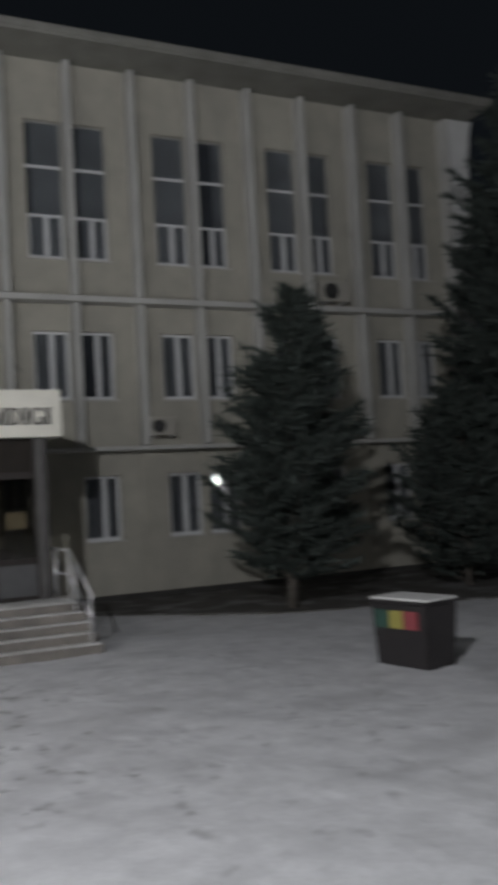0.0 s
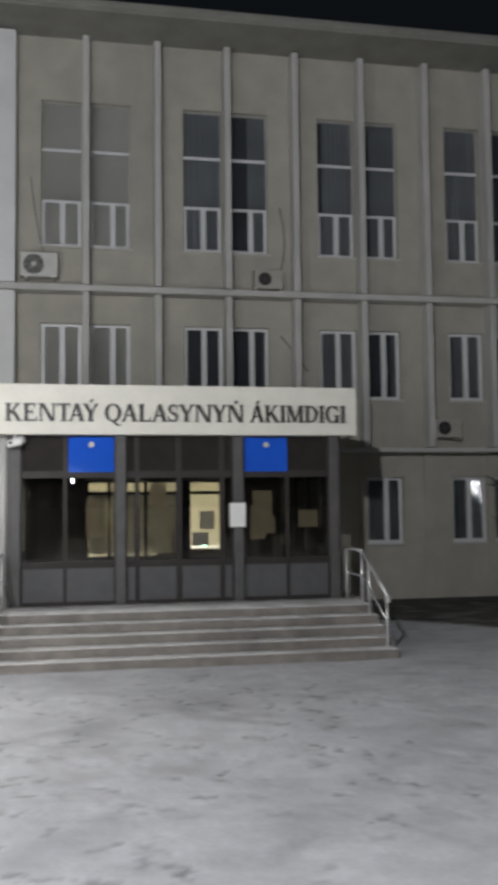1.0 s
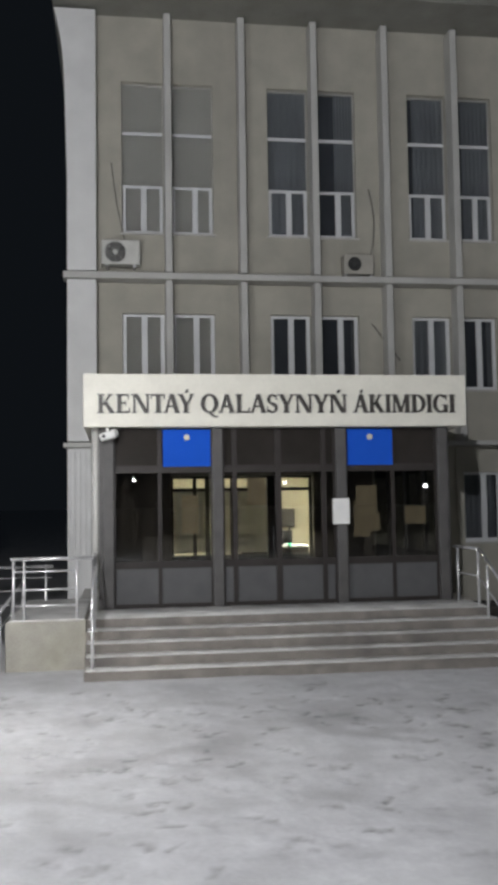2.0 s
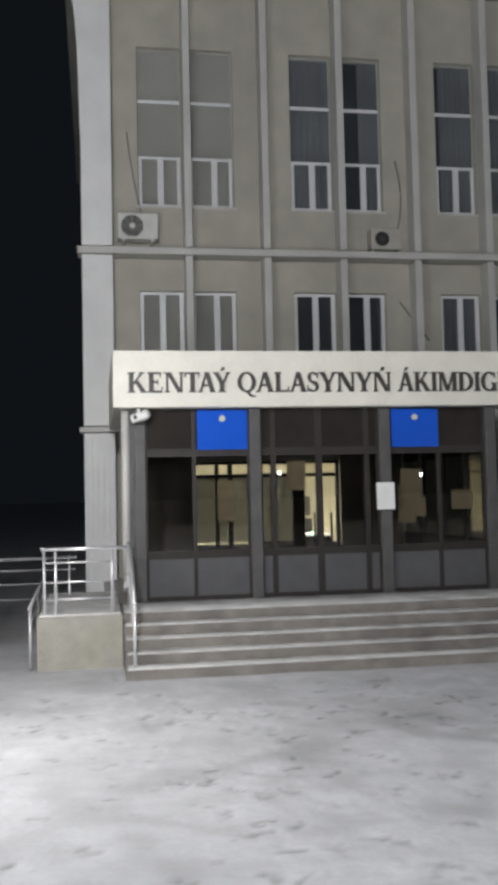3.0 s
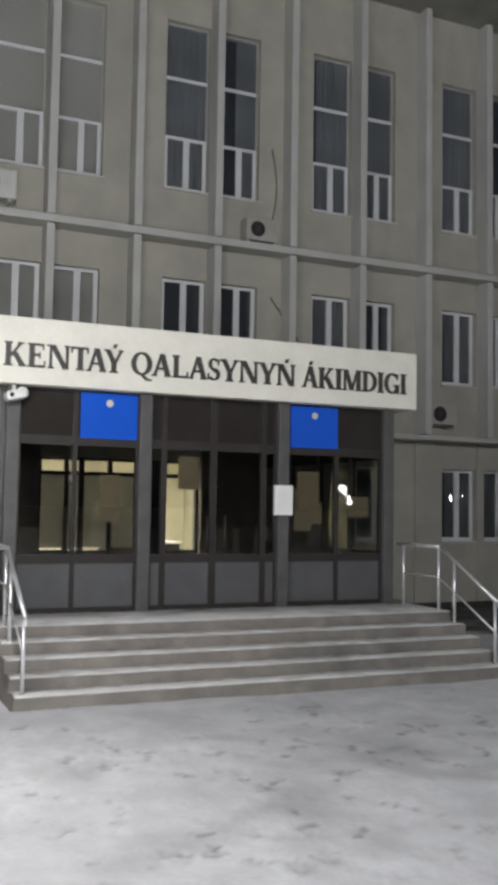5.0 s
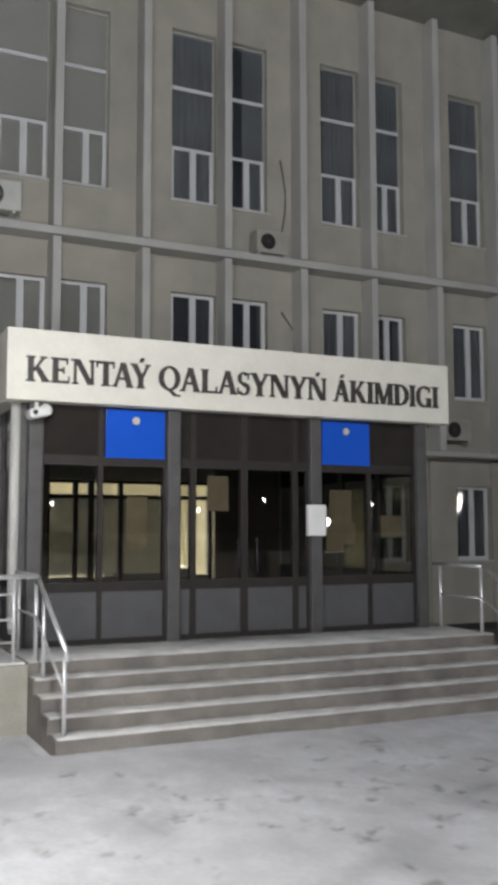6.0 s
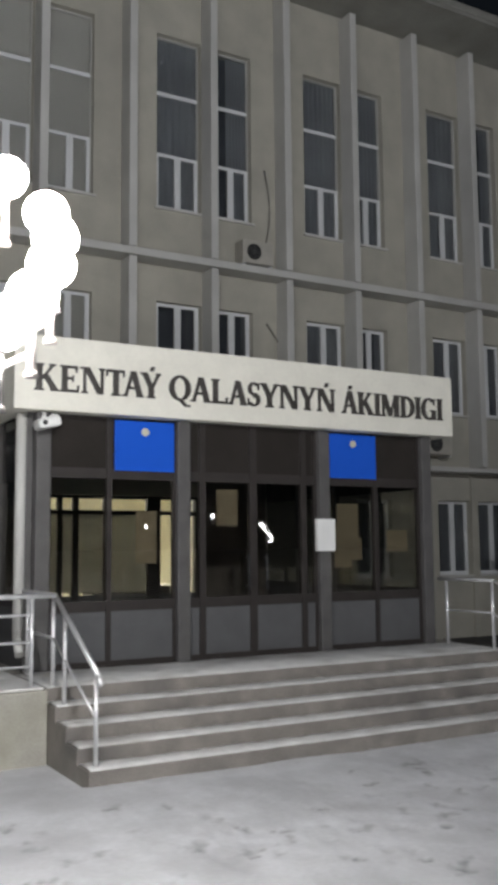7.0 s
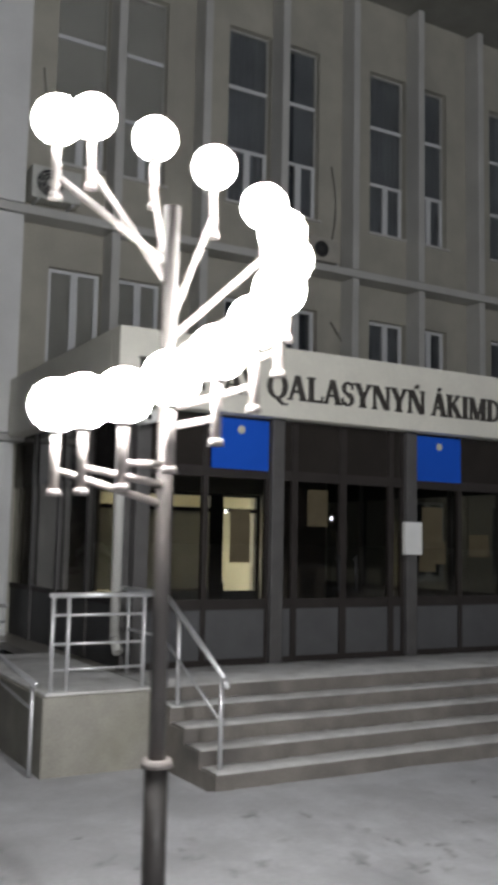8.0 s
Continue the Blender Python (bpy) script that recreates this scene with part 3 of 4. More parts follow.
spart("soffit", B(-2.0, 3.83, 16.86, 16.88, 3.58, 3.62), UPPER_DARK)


THICK, THIN, FOOT = 0.195, 0.09, 0.065
KERN = {"TA": 0.13, "AÝ": 0.15, "LA": 0.04, "YN": 0.03, "NY": 0.03, "YŃ": 0.03, "SY": 0.03, "QA": 0.05, "AL": -0.01}


def bar(x0, x1, y0, y1):
    return [(x0, y0), (x1, y0), (x1, y1), (x0, y1)]


def slant(xa, ya, xb, yb, w):
    """A sloping stroke of level width w, from its foot's left corner to its head's."""
    return [(xa, ya), (xa + w, ya), (xb + w, yb), (xb, yb)]


def foot(x0, x1, y, out=0.065):
    """A slab serif under (y = 0) or over (y = 1) a stroke."""
    return bar(x0 - out, x1 + out, 0, FOOT) if y == 0 else bar(x0 - out, x1 + out, 1 - FOOT, 1)


def stem(x, w=THICK):
    return [bar(x, x + w, 0, 1), foot(x, x + w, 0), foot(x, x + w, 1)]


def bow(cx, cy, rx, ry, side, level, a0, a1, n=18):
    """Part of a swelling ring, side wide at its flanks and level wide above and below."""
    out = []
    for i in range(n):
        q = []
        for k, deep in ((i, 0), (i + 1, 0), (i + 1, 1), (i, 1)):
            a = radians(a0 + (a1 - a0) * k / n)
            q.append((cx + (rx - deep * side) * math.cos(a), cy + (ry - deep * level) * math.sin(a)))
        out.append(q)
    return out


def strokes(ch):
    """The strokes of one roman capital, as convex outlines in a square one capital high."""
    if ch in "ÝŃÁ":
        plain = {"Ý": "Y", "Ń": "N", "Á": "A"}[ch]
        mid = {"Y": 0.4, "N": 0.42, "A": 0.4}[plain]
        return strokes(plain) + [slant(mid - 0.03, 1.08, mid + 0.04, 1.25, 0.14)]
    if ch == "I":
        return stem(0.07)
    if ch == "K":
        return stem(0.07) + [slant(0.2, 0.4, 0.6, 1, THIN * 1.3), slant(0.62, 0, 0.27, 0.58, THICK * 1.15), foot(0.62, 0.8, 0, 0.05), foot(0.56, 0.7, 1, 0.05)]
    if ch in "EL":
        out = stem(0.07) + [bar(0.2, 0.66, 0, THIN), slant(0.61, 0, 0.64, 0.27, 0.05)]
        if ch == "E":
            out += [bar(0.2, 0.62, 1 - THIN, 1), bar(0.57, 0.62, 0.76, 1), bar(0.2, 0.48, 0.48, 0.48 + THIN), bar(0.45, 0.49, 0.38, 0.65)]
        return out
    if ch == "N":
        return [bar(0.1, 0.1 + THIN, 0, 1), foot(0.1, 0.1 + THIN, 0), foot(0.03, 0.16, 1, 0.04), slant(0.62, 0, 0.1, 1, THICK * 1.1), bar(0.74, 0.74 + THIN, 0, 1), foot(0.74, 0.74 + THIN, 1)]
    if ch == "T":
        return [bar(0.28, 0.28 + THICK, 0, 1), foot(0.28, 0.28 + THICK, 0), bar(0.02, 0.7, 1 - THIN, 1), bar(0.02, 0.065, 0.74, 1), bar(0.655, 0.7, 0.74, 1)]
    if ch == "A":
        return [slant(0.09, 0, 0.37, 1, THIN * 1.2), slant(0.61, 0, 0.34, 1, THICK * 1.05), bar(0.2, 0.62, 0.3, 0.3 + THIN), foot(0.09, 0.16, 0), foot(0.61, 0.78, 0, 0.05)]
    if ch == "Y":
        return [bar(0.33, 0.33 + THICK, 0, 0.5), foot(0.33, 0.33 + THICK, 0), slant(0.33, 0.42, 0.07, 1, THICK * 1.05), slant(0.42, 0.42, 0.68, 1, THIN * 1.2), foot(0.07, 0.24, 1, 0.05), foot(0.68, 0.75, 1)]
    if ch == "M":
        return [bar(0.1, 0.1 + THIN, 0, 1), foot(0.1, 0.1 + THIN, 0), foot(0.05, 0.18, 1, 0.03), slant(0.42, 0.02, 0.1, 1, THICK), slant(0.46, 0.02, 0.78, 1, THIN * 1.2), bar(0.78, 0.78 + THICK, 0, 1), foot(0.78, 0.78 + THICK, 0), foot(0.8, 0.78 + THICK, 1)]
    if ch == "D":
        return stem(0.07) + bow(0.3, 0.5, 0.5, 0.5, THICK, THIN, -90, 90) + [bar(0.2, 0.31, 0, THIN), bar(0.2, 0.31, 1 - THIN, 1)]
    if ch == "Q":
        return bow(0.44, 0.5, 0.43, 0.515, THICK, THIN, 0, 360, 32) + [slant(0.6, -0.22, 0.34, 0.06, 0.15), bar(0.62, 0.86, -0.24, -0.17)]
    if ch == "G":
        return bow(0.44, 0.5, 0.43, 0.515, THICK, THIN, 48, 318, 26) + [bar(0.62, 0.62 + THICK, 0.06, 0.42), foot(0.6, 0.8, 0, 0.0), bar(0.54, 0.86, 0.39, 0.44), bar(0.71, 0.76, 0.7, 0.98)]
    return bow(0.3, 0.735, 0.24, 0.275, 0.14, 0.075, 35, 255) + bow(0.31, 0.275, 0.27, 0.285, 0.15, 0.075, -150, 85) + [slant(0.36, 0.34, 0.13, 0.56, 0.2), bar(0.49, 0.535, 0.7, 0.97), bar(0.045, 0.09, 0.03, 0.32)]


def letters(words, x0, x1, base, height, y):
    """Raised roman capitals, one mesh a letter, spread from x0 to x1; y is the face of the panel behind them."""
    glyphs, x, last = [], 0.0, ""
    for ch in words:
        shapes = strokes(ch)
        xs = [p[0] for q in shapes for p in q]
        x -= KERN.get(last + ch, 0.0)
        glyphs.append((shapes, x - min(xs)))
        x += max(xs) - min(xs) + 0.05
        last = ch
    wide = (x1 - x0) / (x - 0.05)
    for shapes, gx in glyphs:
        bm = bmesh.new()
        for k, q in enumerate(shapes):
            front = y - 0.032 - 0.0003 * (k % 7)
            rims = [[bm.verts.new((x0 + wide * (px + gx), d, base + height * pz)) for px, pz in q] for d in (front, y)]
            for face in [rims[0], rims[1][::-1]] + [(rims[0][i], rims[1][i], rims[1][(i + 1) % 4], rims[0][(i + 1) % 4]) for i in range(4)]:
                bm.faces.new(face)
        bm.transform(Matrix.Translation(-sign_at))
        part("letter", bm, LETTER, sign)


letters("KENTAÝ", -2.02, -0.49, 3.79, 0.30, 16.622)
letters("QALASYNYŃ", -0.38, 2.02, 3.79, 0.30, 16.622)
letters("ÁKIMDIGI", 2.13, 3.87, 3.79, 0.30, 16.622)

# ---- stairs and side block ----
stairs = thing("entrance_stairs", (0.88, 15.5, 0), "five wide stone steps with snow dusted treads", "stairs")
SX0, SX1 = -2.16, 3.98
FRONTS = [14.36, 14.67, 14.98, 15.29, 15.6]
for k, y in enumerate(FRONTS):
    y1 = FRONTS[k + 1] if k < 4 else PY + 0.06
    z0, z1 = -0.1, 0.136 * (k + 1)
    bm = B(SX0, SX1, y, y1 + (0.02 if k < 4 else 0), z0, z1, bevel=0.01)
    bm.transform(Matrix.Translation((-0.88, -15.5, 0)))
    part("step" if k < 4 else "landing", bm, STONE, stairs)
    s = bmesh.new()
    r = random.Random(k)
    n, e = 60, 0.012
    ya, yb = y + 0.012, (y1 - 0.004 if k < 4 else PY - 0.13)
    rows = [[s.verts.new((SX0 + 0.02 + (SX1 - SX0 - 0.04) * i / n, (ya, ya + 0.02, yb - 0.02, yb)[j] + (r.uniform(-0.008, 0.01) if j in (0, 1) else 0), z1 + (0.001, 0.014, 0.016, 0.001)[j] * r.uniform(0.6, 1.2))) for j in range(4)] for i in range(n + 1)]
    for p, q in zip(rows, rows[1:]):
        for j in range(3):
            s.faces.new((p[j], q[j], q[j + 1], p[j + 1])).smooth = True
    s.transform(Matrix.Translation((-0.88, -15.5, 0)))
    part("snow_layer", s, SNOW_CAP, stairs, "thin trodden snow on the tread")
block = thing("stair_side_block", (-2.75, 17, 0), "rendered masonry block beside the steps, snow on top", "block")
part("body", B(-0.55, 0.585, -1.5, 1.6, -0.1, 0.68, bevel=0.015), BLOCK, block)
part("snow_layer", B(-0.52, 0.56, -1.46, 1.55, 0.68, 0.705, bevel=0.01), SNOW_CAP, block, "snow on the block")


# ---- handrails ----
def rail_run(name, label, posts, top, bars, ends=()):
    """Steel rail: upright posts, a top rail through the points of top, thinner bars below."""
    at = Vector(posts[0][0])
    ob = thing(name, at, label, "handrail", "stair handrails")

    def add(nm, a, b, r):
        part(nm, T(Vector(a) - at, Vector(b) - at, r), STEEL, ob)
    for a, b in posts:
        add("post", a, b, 0.021)
    for a, b in zip(top, top[1:]):
        add("top_rail", a, b, 0.025)
    for a, b in bars:
        add("bar", a, b, 0.014)
    for p in top:
        part("elbow", ball(bmesh.new(), Vector(p) - at, 0.0252, 10, 6), STEEL, ob)
    return ob


def stair_rail(x, name="stair_handrail"):
    return rail_run(name, "stainless steel handrail sloping down beside the steps",
                    [((x, 16.6, 0.68), (x, 16.6, 1.55)), ((x, 15.72, 0.68), (x, 15.72, 1.55)), ((x, 15.36, 0.544), (x, 15.36, 1.39)), ((x, 14.5, 0.136), (x, 14.5, 0.93))],
                    [(x, 16.75, 1.57), (x, 15.68, 1.57), (x, 14.44, 0.92), (x, 14.40, 0.86)],
                    [((x, 16.6, 1.15), (x, 15.72, 1.15)), ((x, 15.72, 1.15), (x, 14.5, 0.55))])


stair_rail(-2.05)
stair_rail(3.84)
rail_run("block_railing", "stainless steel railing on the side block",
         [((x, 15.62, 0.68), (x, 15.62, 1.55)) for x in (-3.2, -3.05, -2.3)],
         [(-3.22, 15.62, 1.57), (-2.08, 15.62, 1.57)],
         [((-3.2, 15.62, z), (-2.28, 15.62, z)) for z in (0.9, 1.13, 1.39)])
rail_run("ramp_handrail", "stainless steel handrail rising gently along the ramp",
         [((-3.385, 15.55, 0), (-3.385, 15.55, 0.82)), ((-3.36, 16.9, 0), (-3.36, 16.9, 0.93)), ((-3.335, 18.2, 0), (-3.335, 18.2, 1.03))],
         [(-3.39, 15.45, 0.81), (-3.33, 18.35, 1.045)], [((-3.385, 15.55, 0.58), (-3.335, 18.2, 0.79))])
rail_run("far_railing", "stainless steel railing of the ramp behind the block",
         [((x, 18.4, 0), (x, 18.4, 1.33)) for x in (-2.95, -4.4, -5.8, -7.2)],
         [(-2.85, 18.4, 1.29), (-8.0, 18.4, 1.25)], [((-2.85, 18.4, z), (-8.0, 18.4, z)) for z in (1.1, 0.88, 0.64)])

# ---- things on the porch front ----
for x0, x1 in ((-0.98, -0.21), (2.07, 2.84)):
    plate = thing("blue_nameplate", ((x0 + x1) / 2, PY - 0.03, 2.94), "blue glossy nameplate with small pale emblem", "sign", "nameplates")
    part("plate", B(-0.385, 0.385, -0.015, 0.012, 0, 0.6, bevel=0.004), BLUE, plate)
    e = bmesh.new()
    bmesh.ops.create_cone(e, cap_ends=True, segments=24, radius1=0.048, radius2=0.048, depth=0.01, matrix=Matrix.Translation((0, -0.02, 0.47)) @ Matrix.Rotation(math.pi / 2, 4, "X"))
    part("emblem", e, EMBLEM, plate, "round pale emblem")
notice = thing("notice_box", (1.92, PY - 0.1, 1.97), "white notice box fixed to the grey column", "notice")
part("case", B(-0.14, 0.14, -0.07, 0, 0, 0.42, bevel=0.01), PAPER, notice)


def posted(name, x, z, pieces, mat, label):
    ob = thing(name, (x, PY, z), label, "paper", "posters on the glass")
    for a, b, c, d in pieces:
        part("sheet", B(a, b, 0.026 - 0.002 * len(ob.children), 0.0275 - 0.002 * len(ob.children), c, d), mat, ob)


posted("paper_poster", 0.4, 2.3, [(0, 0.3, 0, 0.45)], PAPER_TAN, "tan paper poster taped inside the door glass")
posted("paper_poster", 2.17, 1.75, [(0, 0.28, 0, 0.6), (0.05, 0.4, 0.25, 0.85), (0.28, 0.45, 0.1, 0.4)], PAPER_TAN, "tan paper sheets taped to the glass")
posted("paper_poster", -0.68, 1.85, [(0, 0.27, 0, 0.62)], PAPER_TAN, "tan paper poster taped to the glass")
posted("paper_poster", 3.05, 1.95, [(0, 0.36, 0, 0.3)], PAPER_TAN, "small tan paper taped to the glass")
cctv = thing("security_camera", (-1.86, 16.75, 3.57), "white security camera under the sign", "camera")
bm = B(-0.16, 0.1, -0.24, 0.03, -0.2, -0.08, bevel=0.035)
bm.transform(Matrix.Rotation(radians(-14), 4, "Y"))
part("body", bm, PAPER, cctv)
part("housing", ball(bmesh.new(), (0.1, -0.06, -0.1), 0.075), PAPER, cctv)
part("bracket", T((0, 0, 0), (0, 0, -0.09), 0.025), PAPER, cctv)
part("lens", T((-0.06, -0.25, -0.155), (-0.06, -0.236, -0.155), 0.03), BLACK, cctv)
pipe = thing("drainpipe", (-2.06, 16.95, FLOOR), "pale drainpipe at the porch corner", "pipe")
part("pipe", T((0, 0, 0.35), (0, 0, 2.88), 0.06, sides=14), FIN_PAINT, pipe)
part("shoe", T((0, 0, 0.35), (0, -0.12, 0.2), 0.06, sides=14), FIN_PAINT, pipe)


# ---- air conditioners ----
def ac(x, z, w=0.8, h=0.52, casing=None, grille=None, fan=0.22, y=WALL):
    casing, grille = casing or AC_WHITE, grille or AC_WHITE
    ob = thing("air_conditioner", (x, y - 0.2, z), "weathered white outdoor air conditioner on brackets", "air conditioner", "outdoor units")
    part("casing", B(-w / 2, w / 2, -0.16, 0.14, 0, h, bevel=0.02), casing, ob)
    g = bmesh.new()
    cx = -w * 0.14
    for r in (fan * 0.27, fan * 0.5, fan * 0.73, fan * 0.95):
        n = 28
        for i in range(n):
            a, b = 2 * math.pi * i / n, 2 * math.pi * (i + 1) / n
            tube(g, (cx + r * math.cos(a), -0.175, h / 2 + r * math.sin(a)), (cx + r * math.cos(b), -0.175, h / 2 + r * math.sin(b)), 0.005, sides=4, caps=False)
    for i in range(8):
        a = math.pi * i / 4
        tube(g, (cx, -0.175, h / 2), (cx + fan * 0.95 * math.cos(a), -0.175, h / 2 + fan * 0.95 * math.sin(a)), 0.004, sides=4)
    part("fan_grille", g, grille, ob)
    part("fan_opening", T((cx, -0.166, h / 2), (cx, -0.13, h / 2), fan, sides=28), BLACK, ob, "dark fan opening")
    part("hub", T((cx, -0.18, h / 2), (cx, -0.165, h / 2), 0.05), grille, ob)
    for s in (-0.28, 0.28):
        part("bracket", B(s - 0.02, s + 0.02, -0.14, 0.2, -0.04, 0), STEEL, ob)
    return ob


ac(-1.62, 7.33)
ac(3.46, 7.22, 0.66, 0.44, AC_BEIGE, FAN_GREY, 0.15)
ac(7.68, 3.86, 0.66, 0.44, AC_BEIGE, FAN_GREY, 0.16)
ac(12.75, 7.3, 0.9, 0.55, AC_BEIGE, FAN_GREY)


def cable(points, name="cable"):
    ob = tagged(new(name), "thin dark cable hanging on the facade", "cable")
    ob.location = points[0]
    bm = bmesh.new()
    pts = [Vector(p) - Vector(points[0]) for p in points]
    rings = []
    for i, p in enumerate(pts):
        q = (pts[min(i + 1, len(pts) - 1)] - pts[max(i - 1, 0)]).to_track_quat("Z", "Y")
        rings.append([bm.verts.new(p + q @ Vector((0.016 * math.cos(k * math.pi / 3), 0.016 * math.sin(k * math.pi / 3), 0))) for k in range(6)])
    for ra, rb in zip(rings, rings[1:]):
        for k in range(6):
            bm.faces.new((ra[k], ra[(k + 1) % 6], rb[(k + 1) % 6], rb[k])).smooth = True
    bm.faces.new(rings[0][::-1])
    bm.faces.new(rings[-1])
    part("line", bm, CABLE, ob)


for x, z, s, lean in ((-1.5, 7.8, -0.04, -0.3), (3.72, 7.4, 0.16, 0.05), (13.3, 7.8, 0.3, 0.0)):
    cable([(x + s * math.sin(i * 0.33) + lean * i / 9, WALL - 0.03, z + i * 0.2) for i in range(10)])
# a slanting dark mark on the wall, drawn with the same tube
cable([(3.8, WALL - 0.05, 6.2), (3.98, WALL - 0.05, 5.97), (4.2, WALL - 0.05, 5.68), (4.42, WALL - 0.05, 5.4)])

# ---- recycling bin ----
bin_ob = thing("waste_bin", (6.98, 10.3, 0), "dark metal waste bin with snow on its lid", "bin")
bin_ob.rotation_euler = (0, 0, radians(-79))
bm = bmesh.new()
box(bm, -0.5, 0.5, -0.29, 0.29, 0.0, 0.82)
for v in bm.verts:
    k = 0.9 if v.co.z < 0.4 else 1.0
    v.co.x, v.co.y = v.co.x * k, v.co.y * k
bmesh.ops.bevel(bm, geom=bm.edges[:], offset=0.015, segments=2, affect="EDGES")
part("body", bm, BIN_DARK, bin_ob)
part("lid", B(-0.53, 0.53, -0.32, 0.32, 0.815, 0.86, bevel=0.012), BIN_DARK, bin_ob)
part("snow_layer", B(-0.51, 0.51, -0.3, 0.3, 0.86, 0.895, bevel=0.016), SNOW_CAP, bin_ob, "snow lying on the lid")
for i, m in enumerate((GREEN, YELLOW, RED)):
    d = part("decal", B(-0.42 + 0.26 * i, -0.18 + 0.26 * i, -0.3, -0.284, 0.5, 0.73), m, bin_ob, ("dull green", "yellow", "red")[i] + " square sticker")


# ---- conifers ----
def conifer(place, height, radius, low, seed, label, full=0.8, lean=0.0):
    r = random.Random(seed)
    ob = thing("conifer", place, label, "tree", "evergreens")
    ob.rotation_euler = (0, lean, 0)
    bm = bmesh.new()
    tube(bm, (0, 0, -0.05), (0.03, 0, height * 0.5), 0.021 * height ** 0.85, 0.011 * height ** 0.85, 10)
    tube(bm, (0.03, 0, height * 0.5), (0, 0, height * 0.97), 0.011 * height ** 0.85, 0.006, 8)
    part("trunk", bm, BARK, ob)
    limb = bmesh.new()
    vs, fs = [], []

    def tuft(p, d, size):
        d = d.normalized()
        for _ in range(7):
            q = Vector((r.gauss(0, 1), r.gauss(0, 1), r.gauss(0, 0.8)))
            tip = p + (d * r.uniform(0.5, 1.0) + q * 0.42) * size
            side = d.cross(q).normalized() * size * 0.11
            i = len(vs)
            vs.extend(((p - side)[:], (p + side)[:], tip[:]))
            fs.append((i, i + 1, i + 2))
    z = low
    while z < height * 0.985:
        f = (z - low) / (height - low)
        reach = radius * ((1 - f) ** full if full < 1 else (1 - f ** full) ** 0.9) * (0.55 + 0.45 * min(1, f / 0.12)) + 0.07
        for b in range(r.randint(6, 9)):
            a = r.uniform(0, 2 * math.pi)
            length = reach * r.choice((0.65, 0.85, 1.0, 1.0, 1.12)) * r.uniform(0.85, 1.05)
            rise = r.uniform(0.12, 0.7) - 0.22 * (1 - f)
            root = Vector((0, 0, z + r.uniform(-0.2, 0.2)))
            out = Vector((math.cos(a), math.sin(a), 0))
            n = max(4, int(length / 0.085))
            last = root
            for k in range(1, n + 1):
                s = k / n
                p = root + out * length * s + Vector((0, 0, rise * length * s + 0.26 * length * s * s))
                if k % 3 == 0 or k == n:
                    tube(limb, last, p, 0.014 * (1.1 - s) + 0.003, sides=4, caps=False)
                    last = p
                if s > 0.22:
                    for w in (-1, 1):
                        across = Vector((-out.y, out.x, 0)) * w
                        d = out * 0.7 + across * r.uniform(0.1, 0.8) + Vector((0, 0, r.uniform(-0.1, 0.65)))
                        spread = 0.28 * length * (1 - s) + 0.04
                        tuft(p + across * r.uniform(0, spread), d, r.uniform(0.12, 0.21) * (1 + height / 22))
        z += 0.115 + 0.03 * r.random()
    tagged(part("branchwork", limb, BARK, ob), kind="stuff")
    me = bpy.data.meshes.new("crown")
    me.from_pydata(vs, [], fs)
    me.materials.append(NEEDLE)
    tagged(part("crown", me, NEEDLE, ob), "dark green needle sprays", kind="stuff")
    return ob


conifer((8.55, 16.6, 0.03), 6.4, 1.62, 0.7, 11, "dark green young spruce in the planting bed", 1.55, 0.06)
conifer((16.6, 17.4, 0.03), 12.6, 3.3, 0.6, 5, "tall dark spruce near the building end", 0.62)
far_tree = conifer((13.3, 17.0, 0.03), 4.3, 1.9, 0.25, 8, "low bushy dark spruce in the planting bed", 0.6)

# evergreens in the dark beyond the building's end
for x, y, a in ((-9.0, 46.0, 20), (-12.5, 52.0, 130), (-15.5, 48.0, 250), (-19.5, 54.0, 75), (-24.0, 50.0, 190)):
    t = copy_thing(far_tree, pose(x, y, 0, 0, 0, a))
    tagged(t, "dark bushy evergreen standing far behind the railing")

# planting bed; its dark soil runs on over the shaded strip beside the porch
bm = bmesh.new()
edge = [(4.3, 19.6), (5.2, 18.9), (5.9, 18.3), (6.6, 17.5), (8.0, 16.2), (9.6, 15.5), (12, 14.8), (40, 12.0), (40, WALL - 0.06), (4.3, WALL - 0.06)]
lo, hi = [bm.verts.new((x, y, -0.08)) for x, y in edge], [bm.verts.new((x + 0.04, y + 0.05 * (y < 20), 0.035)) for x, y in edge]
bm.faces.new(hi)
for i in range(len(edge)):
    j = (i + 1) % len(edge)
    bm.faces.new((lo[i], lo[j], hi[j], hi[i]))
tagged(new("planting_bed", mesh_of("planting_bed", bm, SOIL)), "dark bare bed with thin snow patches", "bed", kind="structure")


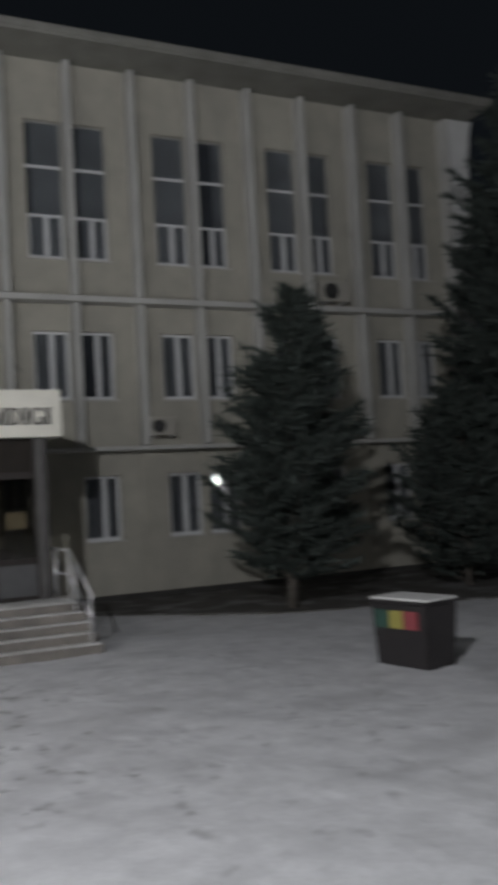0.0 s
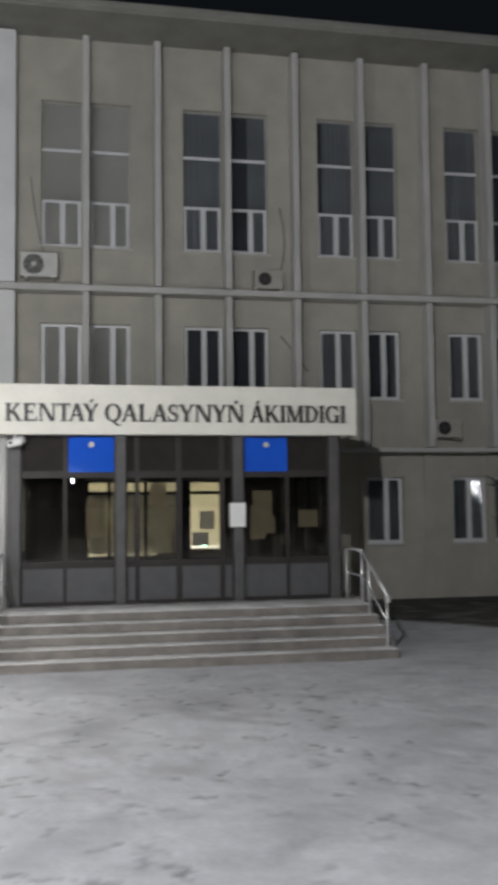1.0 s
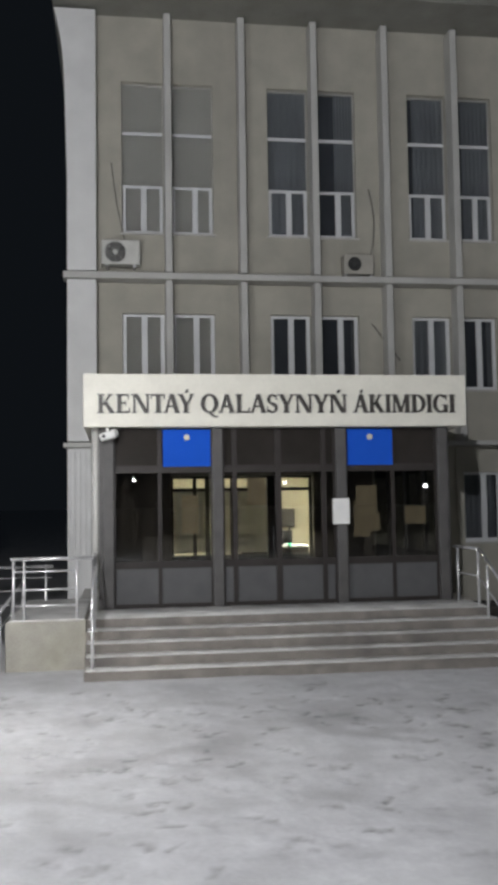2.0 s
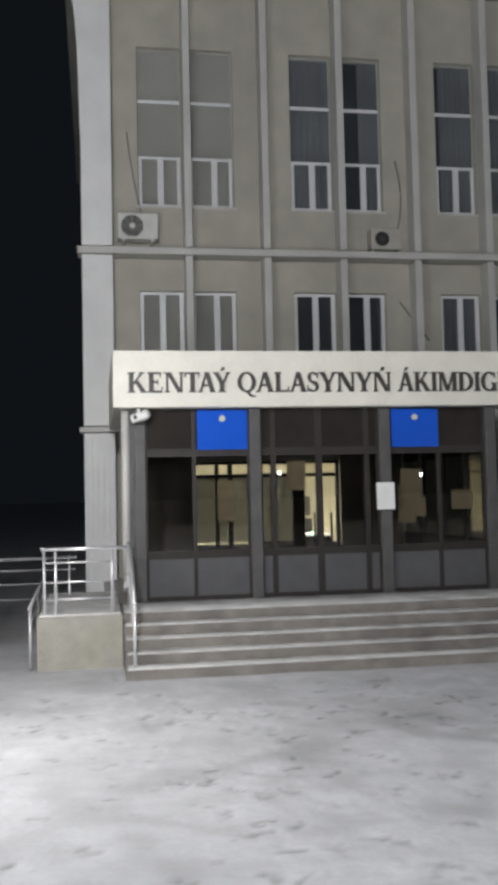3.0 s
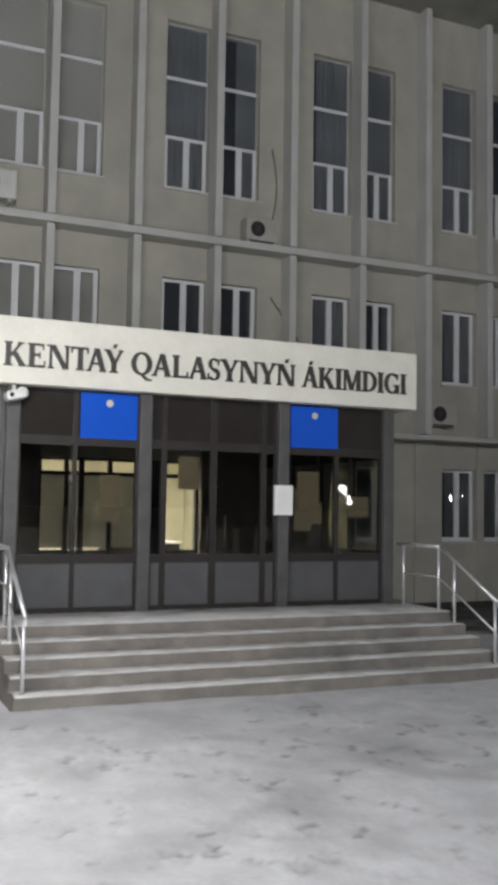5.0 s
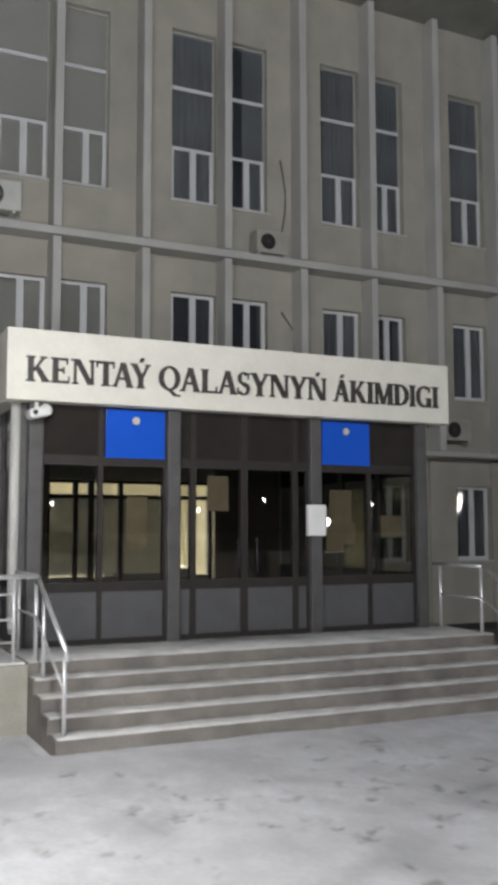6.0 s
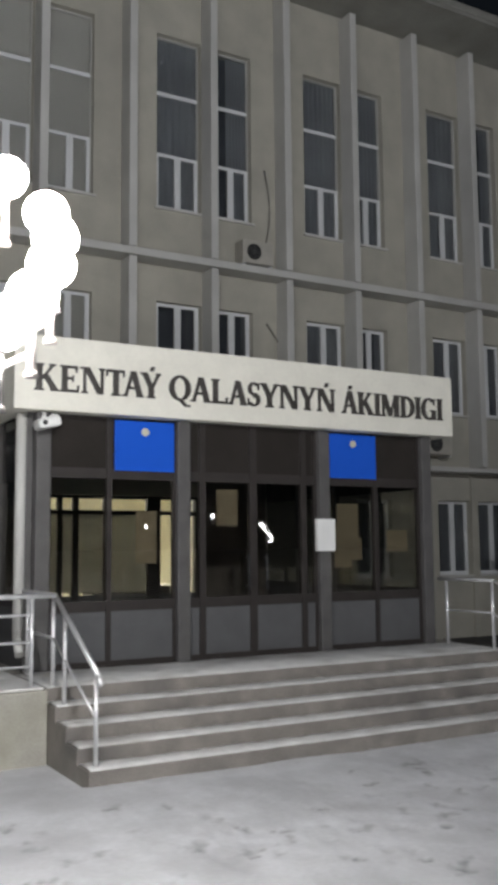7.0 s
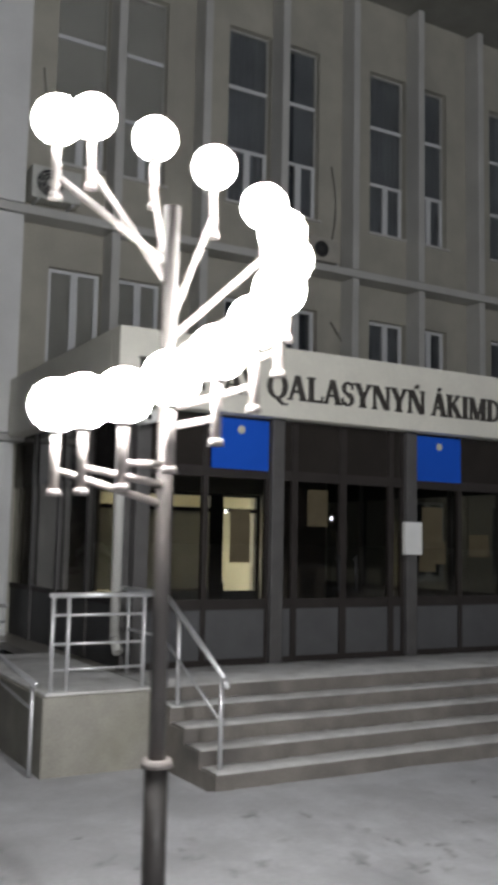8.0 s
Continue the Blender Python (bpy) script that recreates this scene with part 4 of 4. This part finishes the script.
# ---- decorative lamp with a spiral of globes ----
def spiral_lamp(place, turn):
    ob = thing("spiral_lamp", place, "dark lamp post with a spiral of lit white globes", "lamp")
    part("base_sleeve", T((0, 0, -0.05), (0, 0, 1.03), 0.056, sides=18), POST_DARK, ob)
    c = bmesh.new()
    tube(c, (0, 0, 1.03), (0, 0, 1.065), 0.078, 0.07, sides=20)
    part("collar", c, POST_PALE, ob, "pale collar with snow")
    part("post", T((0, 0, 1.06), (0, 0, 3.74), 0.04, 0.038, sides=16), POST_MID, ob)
    turns = [184, 144, 105, 71] + [36 - 20 * i for i in range(10)]
    for i, deg in enumerate(turns):
        a = radians(deg) + turn
        s = min(1, max(0, (deg + 118) / 238))
        zb = 2.68 + 1.68 * s * s * (3 - 2 * s) - (0.2 if deg > 150 else 0)
        out = Vector((math.cos(a), math.sin(a), 0))
        R = 0.58
        foot, tipz = 3.46 - 1.2 * i / (len(turns) - 1), zb - 0.29
        arm = T(out * 0.03 + Vector((0, 0, foot)), out * R + Vector((0, 0, tipz)), 0.02, 0.016, sides=8)
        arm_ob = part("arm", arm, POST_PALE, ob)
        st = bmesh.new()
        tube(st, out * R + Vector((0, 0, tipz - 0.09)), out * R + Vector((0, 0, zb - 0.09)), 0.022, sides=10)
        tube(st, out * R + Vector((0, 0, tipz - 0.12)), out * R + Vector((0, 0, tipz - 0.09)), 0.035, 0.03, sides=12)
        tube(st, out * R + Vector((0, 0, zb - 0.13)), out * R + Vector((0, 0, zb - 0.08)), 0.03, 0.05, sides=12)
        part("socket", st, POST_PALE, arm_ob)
        part("globe", ball(bmesh.new(), out * R + Vector((0, 0, zb)), 0.124, 20, 12), GLOBE, arm_ob, "lit white globe")
    return ob


near_lamp = spiral_lamp((-4.08, 11.38, 0), radians(-29))
tagged(near_lamp, group="spiral lamps")
# more of them across the square, which show only as glints in the glass
for x, y, a in ((24.3, 0.0, 75), (42.5, -53.0, 140)):
    t = copy_thing(near_lamp, pose(x, y, 0, 0, 0, a))
    tagged(t, "dark lamp post with lit globes across the forecourt")


# ---- street lamps along the road ----
def street_lamp(x, y, z):
    ob = thing("street_lamp", (x, y, 0), "tall grey street lamp with a flat head", "street lamp", "street lamps")
    part("pole", T((0, 0, -0.05), (0, 0, z - 0.1), 0.09, 0.05, sides=14), COLUMN_GREY, ob)
    part("arm", T((0, 0, z - 0.12), (0, 0.8, z + 0.05), 0.035, sides=10), COLUMN_GREY, ob)
    part("head", B(-0.14, 0.14, 0.68, 1.22, z + 0.03, z + 0.12, bevel=0.02), COLUMN_GREY, ob)


for lx, ly, lz, w in STREET_LAMPS:
    street_lamp(lx, ly, lz)


# ---- single-globe lamps on the far side of the square, seen as sparks in the glass ----
def globe_lamp(x, y, z):
    ob = thing("globe_lamp", (x, y, 0), "slim dark lamp post with one lit white globe", "lamp", "globe lamps")
    part("base", T((0, 0, -0.05), (0, 0, 0.35), 0.09, 0.07, sides=14), POST_DARK, ob)
    part("post", T((0, 0, 0.35), (0, 0, z - 0.1), 0.045, 0.035, sides=12), POST_DARK, ob)
    part("collar", T((0, 0, z - 0.14), (0, 0, z - 0.08), 0.05, 0.07, sides=14), POST_PALE, ob)
    part("globe", ball(bmesh.new(), (0, 0, z), 0.13, 16, 10), GLOBE, ob, "lit white globe")


for lx, lz in ((-0.8, 3.9), (8.5, 3.6), (17.5, 3.3), (22.0, 4.0), (30.0, 3.8)):
    globe_lamp(lx, -25.0, lz)
